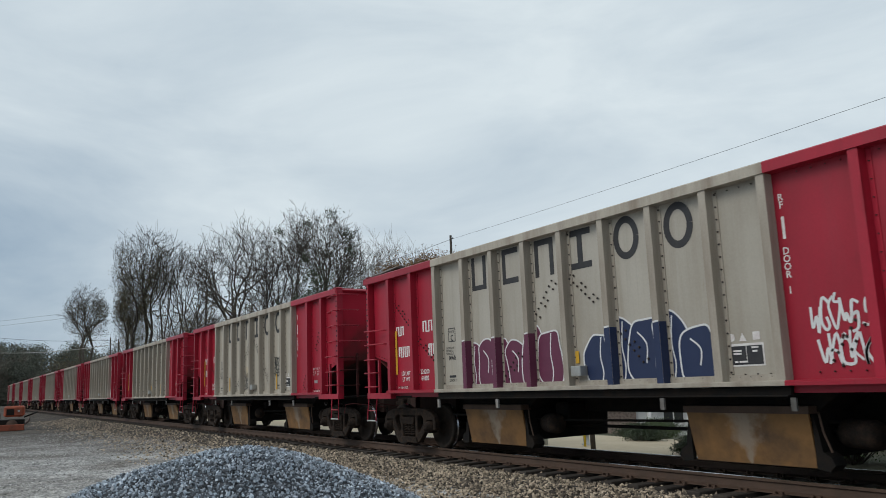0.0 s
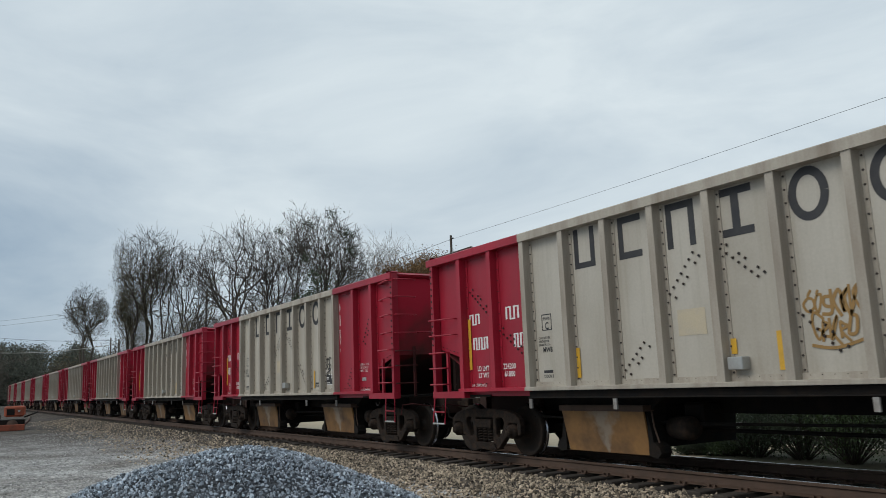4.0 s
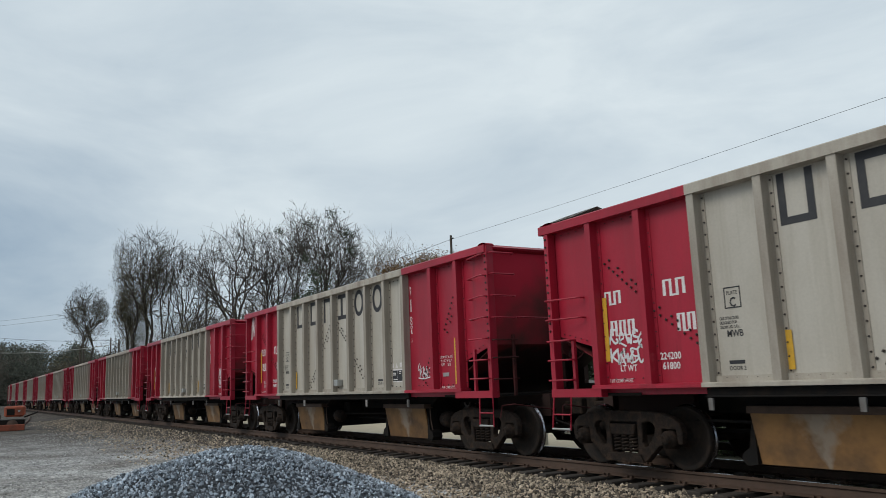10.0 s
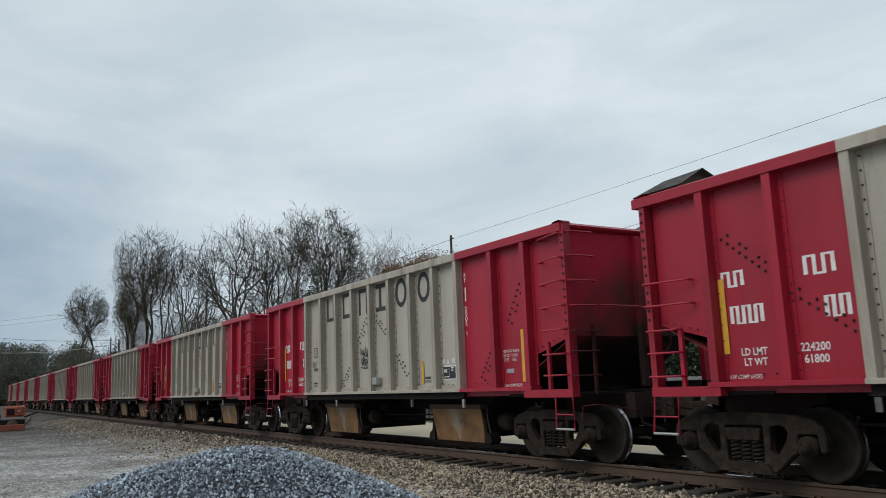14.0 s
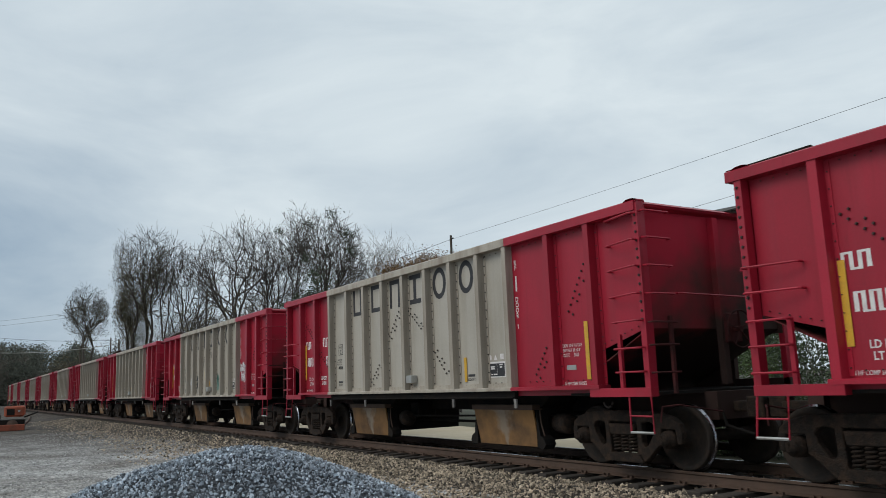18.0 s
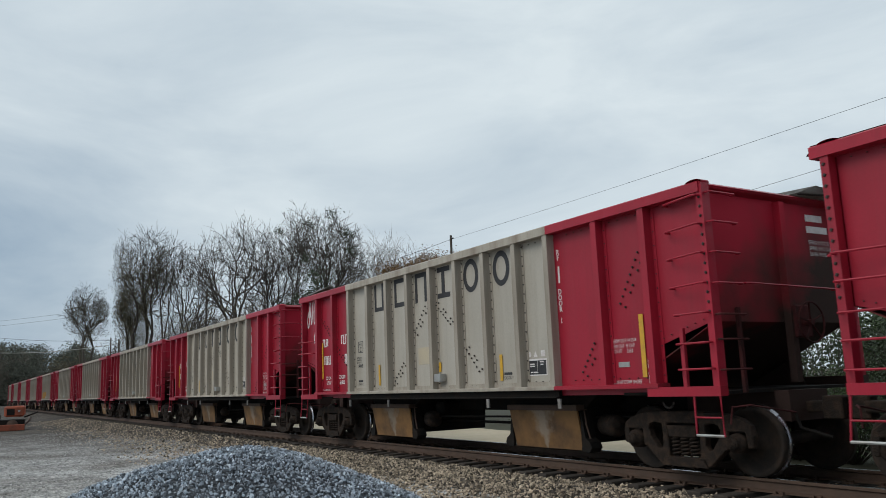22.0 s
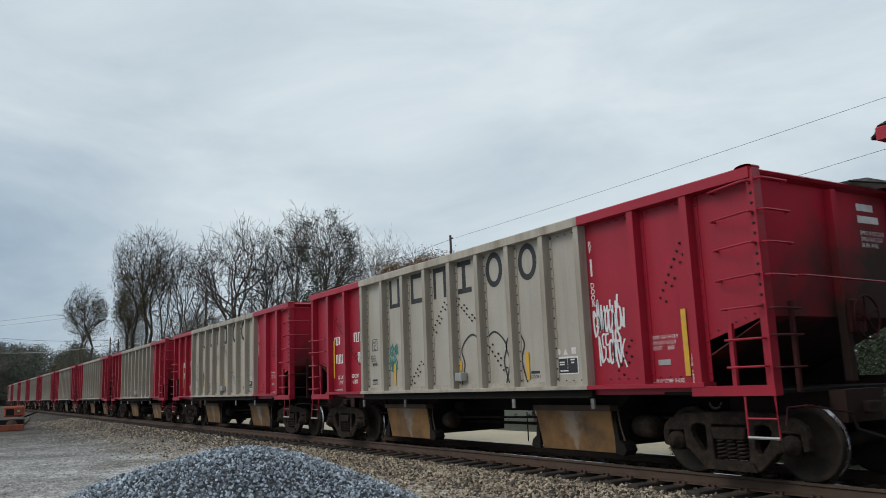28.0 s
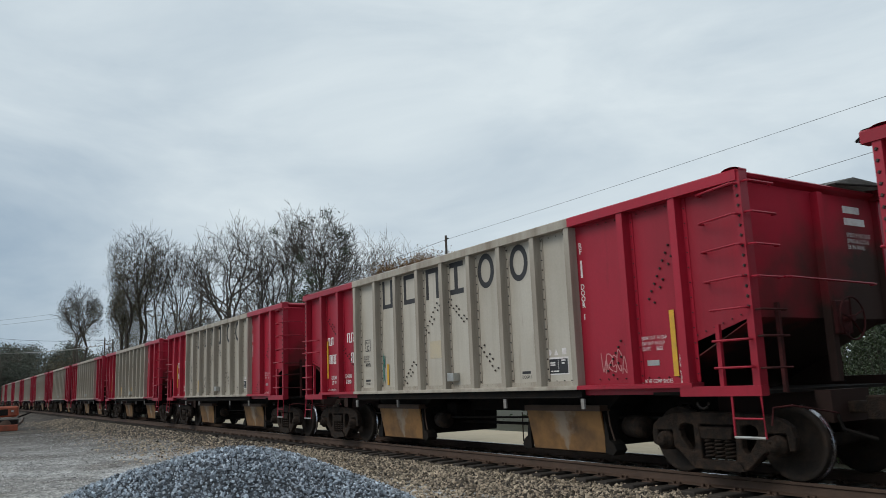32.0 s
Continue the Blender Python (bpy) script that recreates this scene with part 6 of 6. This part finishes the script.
SPRAY = {"white": paint("white_spray", (0.68, 0.68, 0.68)), "black": paint("black_spray", (0.03, 0.03, 0.032)), "blue": paint("navy_spray", (0.012, 0.024, 0.075)),
         "purple": paint("plum_spray", (0.125, 0.023, 0.058)), "teal": paint("teal_spray", (0.04, 0.22, 0.19)), "ochre": paint("ochre_spray", (0.3, 0.17, 0.05)),
         "sky": paint("pale_blue_spray", (0.33, 0.45, 0.58)), "pink": paint("faded_pink_spray", (0.5, 0.22, 0.22)), "orange": paint("orange_spray", (0.5, 0.27, 0.06)), "azure": paint("azure_spray", (0.1, 0.2, 0.42))}


def smooth_line(pts, n=7):
    """A rounded line through points."""
    out = []
    p = [pts[0]] + list(pts) + [pts[-1]]
    for i in range(1, len(p) - 2):
        for j in range(n):
            t = j / n
            out.append(tuple(0.5 * (2 * p[i][a] + (p[i + 1][a] - p[i - 1][a]) * t + (2 * p[i - 1][a] - 5 * p[i][a] + 4 * p[i + 1][a] - p[i + 2][a]) * t * t
                                    + (3 * p[i][a] - p[i - 1][a] - 3 * p[i + 1][a] + p[i + 2][a]) * t ** 3) for a in (0, 1)))
    out.append(tuple(pts[-1]))
    return out


GLYPHS = ([(0.1, 0.0), (0.0, 0.9), (0.5, 1.0), (0.8, 0.7), (0.2, 0.45), (0.9, 0.0)], [(0.9, 0.85), (0.4, 1.05), (0.05, 0.5), (0.4, -0.05), (0.95, 0.25), (0.5, 0.45)],
          [(0.0, 1.0), (0.2, 0.1), (0.5, 0.6), (0.75, 0.0), (1.0, 0.95)], [(0.5, 1.0), (0.0, 0.6), (0.3, 0.0), (0.9, 0.2), (0.85, 0.8), (0.45, 0.95), (0.7, 1.25)],
          [(0.9, 1.0), (0.2, 0.95), (0.15, 0.55), (0.8, 0.45), (0.75, 0.05), (0.0, 0.0)], [(0.05, 0.0), (0.45, 1.1), (0.95, 0.0), (0.6, 0.4), (0.1, 0.4)],
          [(0.2, 1.1), (0.25, 0.0), (0.3, 0.5), (0.9, 1.0), (0.35, 0.5), (1.0, -0.2)])


def scrawl(k, u, z, w, h, colour, seed, glyphs=5, stroke=0.03, label="looping spray-painted scrawl"):
    """One or two rows of crooked strokes that spell nothing."""
    rng = random.Random(seed)
    bm = bmesh.new()
    x0, y = xl(u), SHEET - 0.005
    rows_ = 2 if h > 0.42 else 1
    thick_ = min(stroke * 0.85, 0.036)
    for row in range(rows_):
        n = max(2, glyphs - row)
        gh = h / rows_ * (0.92 if rows_ == 2 else 0.85)
        zb = z + h * (1 - (row + 1) / rows_) + 0.04 * h
        for i in range(n):
            cx, cw = x0 + w * (0.04 + 0.1 * row + (0.9 - 0.18 * row) * i / n), w * 0.92 / n
            rise, grow_ = rng.uniform(-0.12, 0.12) * gh, rng.uniform(0.8, 1.15)
            shape = rng.choice(GLYPHS)
            line = [(cx + cw * (a + rng.uniform(-0.22, 0.22)), zb + rise + gh * grow_ * (b + rng.uniform(-0.15, 0.15)) * 0.85) for a, b in shape]
            ribbon(bm, smooth_line(line, 6), thick_ * rng.uniform(0.8, 1.1), y - 0.0005 * (i + 7 * row))
    if rng.random() < 0.5:
        ribbon(bm, smooth_line([(x0 + w * 0.1, z - h * 0.03), (x0 + w * 0.5, z - h * 0.1), (x0 + w * 0.95, z + h * 0.02)]), thick_, y - 0.008)
    part("graffiti", bm, SPRAY[colour], CARS[k], "%s %s" % (colour, label))


def fingers(k, u, z, w, h, stroke=0.045):
    """White outlined loops like a raised glove with a drip below."""
    bm = bmesh.new()
    x = xl(u)
    line = [(0.0, 0.95), (0.05, 0.62), (0.16, 0.42), (0.24, 0.62), (0.25, 0.96), (0.34, 0.98), (0.38, 0.66), (0.42, 0.5), (0.5, 0.68), (0.56, 1.0), (0.66, 0.96), (0.64, 0.6), (0.7, 0.5),
            (0.82, 0.66), (0.88, 0.9), (0.98, 0.86), (0.96, 0.58), (0.86, 0.36), (0.72, 0.28), (0.66, 0.12), (0.8, 0.0), (0.98, 0.06), (1.0, 0.26), (0.86, 0.3), (0.74, 0.14)]
    ribbon(bm, smooth_line([(x + a * w, z + b * h) for a, b in line], 6), stroke, SHEET - 0.006)
    for a in (0.14, 0.31, 0.62, 0.93):
        ribbon(bm, smooth_line([(x + a * w, z + 0.8 * h), (x + (a + 0.03) * w, z + 0.66 * h)]), stroke * 0.7, SHEET - 0.007)
    part("graffiti", bm, SPRAY["white"], CARS[k], "white spray-painted glove-like outline")


def bubbles(k, u, z, w, h, colour, lobes, seed, outline="white", tops=()):
    """A row of swelling filled forms, each with a pale outline and folds, painted over sheet and ribs."""
    rng = random.Random(seed)
    x, n = xl(u), lobes
    cw = w / n
    bm, rim = bmesh.new(), bmesh.new()
    for i in range(n):
        cx, hh = x + cw * (i + 0.5), h * (tops[i] if i < len(tops) else rng.uniform(0.82, 1.0))
        ph, lean = rng.uniform(0, 6), rng.uniform(-0.12, 0.12)
        pts = []
        for a in np.linspace(0, 2 * math.pi, 37)[:-1]:
            c_, s_ = math.cos(a), math.sin(a)
            r_ = 1 + 0.10 * math.sin(3 * a + ph) + 0.05 * math.sin(5 * a + 2 * ph)
            px = cw * 0.70 * math.copysign(abs(c_) ** 0.75, c_) * r_
            pz = 0.5 * hh * math.copysign(abs(s_) ** 0.7, s_) * (1 + 0.06 * math.sin(4 * a + ph) * (s_ > 0))
            pts.append((cx + px + lean * pz, z + hh * 0.5 + pz))
        y = SHEET - 0.004 - 0.0014 * i
        prism(bm, pts, y, y + 0.001)
        edge = smooth_line(pts + pts[:1], 2)
        ribbon(rim, edge, 0.028, y - 0.0006)
        fold = rng.choice(([(0.1, 0.95), (0.02, 0.6), (0.12, 0.3), (0.0, 0.04)], [(-0.3, 0.8), (0.05, 0.62), (0.0, 0.35)], [(-0.25, 0.3), (-0.05, 0.52), (0.15, 0.3), (0.2, 0.05)]))
        ribbon(rim, smooth_line([(cx + cw * a, z + hh * b) for a, b in fold], 6), 0.024, y - 0.001)
    for r in RIBS_GREY:
        if u - w < r < u:
            top_ = z + h * 0.88
            box(bm, xl(r) - 0.057, xl(r) + 0.057, OUT - 0.003, OUT - 0.001, z + 0.02, top_)
            prism(bm, [(xl(r) + 0.0595, OUT + 0.001), (xl(r) + 0.0615, OUT + 0.001), (xl(r) + 0.0685, SHEET - 0.014), (xl(r) + 0.0665, SHEET - 0.014)], z + 0.02, top_, "z")
            ribbon(rim, [(xl(r) - 0.05, top_), (xl(r) + 0.05, top_ + 0.01)], 0.026, OUT - 0.0045)
    fill = part("graffiti", bm, SPRAY[colour], CARS[k], "large %s bubble-shaped spray painting with a pale outline" % colour)
    part("outline", rim, SPRAY[outline], fill)


def dome(k, u, z, w, h):
    bm = bmesh.new()
    x = xl(u)
    prism(bm, [(x + w * 0.5 + w * 0.5 * math.cos(a), z + h * math.sin(a)) for a in np.linspace(0, math.pi, 18)], SHEET - 0.004, SHEET - 0.003)
    f = part("graffiti", bm, SPRAY["white"], CARS[k], "white rounded ghost-like spray painting")
    bm = bmesh.new()
    for a in (0.3, 0.62):
        ribbon(bm, oval(x + w * a, z + h * 0.22, 0.09, 0.07), 0.02, SHEET - 0.008)
    ribbon(bm, smooth_line([(x + w * 0.1, z + h * 0.05), (x + w * 0.5, z + h * 0.12), (x + w * 0.95, z + h * 0.05)]), 0.02, SHEET - 0.008)
    part("outline", bm, SPRAY["black"], f)


bubbles(0, 10.12, 1.21, 2.70, 1.05, "purple", 6, 1, tops=(0.82, 0.86, 0.84, 0.8, 0.98, 0.9))
bubbles(0, 6.72, 1.19, 2.36, 1.02, "blue", 5, 2, tops=(0.8, 1.0, 0.97, 1.0, 0.78))
scrawl(0, 3.02, 1.42, 0.82, 0.72, "white", 3, 6, 0.04)
for k, u, z, w, h, c, g, s in ((1, 8.3, 1.46, 0.7, 0.5, "black", 4, 0.03), (1, 5.2, 1.75, 0.7, 0.6, "black", 4, 0.045), (3, 5.1, 1.9, 0.7, 0.4, "black", 5, 0.05), (3, 10.75, 1.5, 0.45, 0.5, "sky", 3, 0.05),
                               (4, 3.05, 1.4, 0.5, 0.9, "white", 3, 0.03), (4, 6.0, 1.65, 0.72, 0.62, "ochre", 5, 0.045), (5, 4.3, 1.5, 0.55, 0.65, "black", 3, 0.05), (7, 6.9, 1.55, 0.5, 0.35, "black", 4, 0.018), (8, 3.2, 1.7, 0.75, 0.42, "white", 5, 0.055),
                               (8, 5.2, 1.8, 0.6, 0.35, "black", 4, 0.035), (8, 10.0, 1.85, 0.7, 0.25, "azure", 4, 0.03), (9, 14.1, 3.1, 0.7, 0.45, "white", 6, 0.012), (10, 13.0, 1.55, 0.9, 0.5, "white", 5, 0.04), (12, 2.1, 1.6, 0.75, 0.6, "white", 6, 0.05),
                               (14, 1.05, 2.35, 0.7, 0.55, "white", 5, 0.05), (14, 3.15, 1.35, 0.55, 0.75, "pink", 6, 0.03), (14, 0.8, 3.25, 0.5, 0.4, "pink", 7, 0.02), (14, 9.0, 1.65, 0.5, 0.4, "black", 4, 0.03), (14, 8.3, 1.4, 0.35, 0.5, "white", 3, 0.03),
                               (14, 5.3, 1.5, 0.45, 0.6, "azure", 4, 0.03), (15, 7.9, 1.83, 0.62, 0.45, "black", 6, 0.03), (17, 4.6, 1.6, 0.4, 0.4, "ochre", 3, 0.02), (20, 3.25, 1.66, 0.78, 0.64, "white", 6, 0.045), (20, 9.9, 1.4, 0.4, 0.55, "white", 4, 0.03),
                               (20, 9.0, 1.6, 0.45, 0.45, "black", 5, 0.035), (20, 5.6, 1.7, 0.3, 0.25, "pink", 3, 0.025), (20, 6.2, 1.5, 0.5, 0.5, "teal", 4, 0.03), (21, 9.95, 1.6, 0.65, 0.5, "black", 5, 0.035), (21, 2.3, 1.6, 0.5, 0.4, "white", 5, 0.012),
                               (22, 10.6, 1.6, 0.4, 0.4, "black", 4, 0.02), (22, 6.2, 1.5, 0.6, 0.45, "black", 5, 0.025), (22, 2.8, 1.5, 0.8, 0.5, "pink", 6, 0.03), (24, 2.05, 1.35, 0.6, 0.35, "white", 6, 0.012), (27, 9.5, 1.5, 0.6, 0.4, "teal", 4, 0.02),
                               (29, 9.95, 1.72, 0.45, 0.55, "teal", 5, 0.03), (29, 3.25, 1.55, 0.75, 0.95, "white", 7, 0.055), (30, 9.95, 1.62, 0.5, 0.5, "black", 5, 0.03), (31, 7.1, 1.65, 0.8, 0.45, "black", 5, 0.045), (31, 5.25, 1.67, 0.55, 0.5, "black", 4, 0.045), (31, 2.9, 1.6, 0.3, 0.3, "pink", 4, 0.02),
                               (32, 9.95, 1.55, 0.6, 0.5, "pink", 5, 0.035), (32, 2.7, 1.5, 0.5, 0.35, "white", 6, 0.012), (33, 10.3, 1.4, 0.55, 0.75, "teal", 5, 0.025), (33, 2.9, 1.4, 0.9, 0.35, "pink", 7, 0.02), (34, 8.8, 1.5, 0.6, 0.5, "black", 4, 0.03), (36, 5.2, 1.6, 0.6, 0.4, "white", 4, 0.03),
                               (26, 9.9, 1.5, 0.5, 0.5, "black", 4, 0.03), (25, 2.9, 1.5, 0.9, 0.2, "pink", 8, 0.01), (11, 3.0, 1.5, 0.6, 0.3, "white", 4, 0.02), (13, 9.6, 1.5, 0.4, 0.3, "black", 4, 0.02)):
    scrawl(k, u, z, w, h, c, 1000 * k + int(u * 10), g + 1, s)
for k in (2, 7, 11, 13, 17, 23):
    fingers(k, 14.05, 2.5, 0.82, 1.2)
dome(3, 3.3, 1.26, 1.55, 1.05)
bubbles(28, 10.9, 1.35, 4.1, 0.75, "orange", 6, 9, "ochre")
# three tall open arches in thin black line
bm = bmesh.new()
for a, b in ((6.94, 6.2), (6.2, 5.5), (5.5, 4.98)):
    ribbon(bm, smooth_line([(xl(a) - 0.05, 1.3), (xl(a) + 0.08, 1.7), (xl(a), 2.0), (xl((a + b) / 2), 2.25), (xl(b), 2.0), (xl(b) - 0.08, 1.7), (xl(b) + 0.05, 1.3)], 8), 0.035, SHEET - 0.006)
part("graffiti", bm, SPRAY["black"], CARS[29], "three tall black arches in spray paint")
bm = bmesh.new()
for a, b in ((7.4, 6.75), (6.7, 6.15), (6.1, 5.55)):
    ribbon(bm, smooth_line([(xl(a), 1.3), (xl(a) + 0.1, 1.75), (xl((a + b) / 2), 2.1), (xl(b) - 0.1, 1.75), (xl(b), 1.3)], 8), 0.035, SHEET - 0.006)
part("graffiti", bm, SPRAY["black"], CARS[9], "tall black loops in spray paint")

STRIP = {}
PLACED = {0: (7.03,), 1: (9.70, 6.37, 4.94), 2: (9.70, 7.03, 6.37, 4.94), 3: (9.70, 7.03, 6.37, 4.94), 4: (10.0, 7.03, 6.37), 7: (9.62, 7.92), 8: (9.62,), 9: (10.0,), 10: (10.0,), 11: (10.0,), 12: (10.0, 4.94),
          18: (9.70, 7.03, 6.37, 4.94), 20: (7.03,), 21: (9.62, 7.03, 4.94), 22: (7.03, 4.94), 23: (9.70, 7.03, 4.94), 24: (9.70,), 26: (9.70,), 29: (9.70, 7.03, 4.94), 30: (9.70, 7.03), 31: (9.70,), 32: (9.70, 7.03), 33: (9.70, 6.37)}
for k, car in enumerate(CARS):
    rng = random.Random(70 + k)
    for u in PLACED.get(k, rng.sample((10.0, 9.70, 7.03, 6.37, 4.94), rng.choice((1, 2, 3)))):
        u = 9.945 if u == 10.0 else u
        if u not in STRIP:
            low_, high = (1.59, 1.78) if u == 7.03 else (1.37, 1.83)
            STRIP[u] = bars("strip", [(xl(u), xl(u) + 0.085, low_, high)], SHEET - 0.0135, YELLOW, car, "yellow reflective strip")
        else:
            again(STRIP[u], pose(0, 0, 0), car)
    if k in (1, 2, 3, 4, 20, 21, 23, 24, 26, 31, 32) or rng.random() < 0.5:
        if "patch" not in STRIP:
            STRIP["patch"] = bars("patch", [(xl(7.86), xl(7.39), 1.80, 2.15)], SHEET - 0.001, BEIGE, car, "faded beige painted-over patch")
        else:
            again(STRIP["patch"], pose(rng.choice((0, 0, 0.02)), 0, rng.uniform(-0.05, 0.1)), car)


# ---- what moves ----
SURGE_T = [0, 1, 2, 3, 4, 7, 8, 9, 10, 11, 12, 13, 14, 17, 18, 20, 22, 24, 26, 28, 29, 30, 31, 32]
SURGE = [0.0, 0.0, 0.012, 0.02, 0.035, -0.035, -0.062, -0.062, -0.043, 0.008, 0.035, 0.058, 0.04, 0.024, 0.018, 0.012, -0.006, -0.02, -0.03, -0.028, -0.02, -0.003, 0.01, 0.035]


def travel(t):
    """How far along the rails the first car's front corner has come; the train surges a little on its couplings."""
    return ((-1.21063e-4 * t - 7.91754e-3) * t + 16.44833) * t - 2.43595 + float(np.interp(t, SURGE_T, SURGE))


def motions():
    for k, car in enumerate(CARS):
        rows = []
        for t in range(0, 33):
            x, y, a = on_track(travel(t) - k * L_CAR - 7.12)
            rows.append((float(t), pose(x, y, 0, 0, 0, math.degrees(a))))
        walk(car, rows)
    # the wheels roll: one turn for each 2.87 m
    spun = []
    for w in [o for o in CARS[0].children_recursive if o.name.startswith("wheelset")]:
        p = w.location.copy()
        walk(w, [(i / 30, pose(p.x, p.y, p.z, 0, math.degrees((travel(i / 30) - travel(0)) / 0.457), 0)) for i in range(0, 961)])
        spun.append((p, w.animation_data))
    for car in CARS[1:]:
        for w in [o for o in car.children_recursive if o.name.startswith("wheelset")]:
            w.rotation_mode = "QUATERNION"
            keys = w.animation_data_create()
            done = min(spun, key=lambda s: (s[0] - w.location).length)[1]
            keys.action = done.action
            keys.action_slot = done.action_slot


motions()
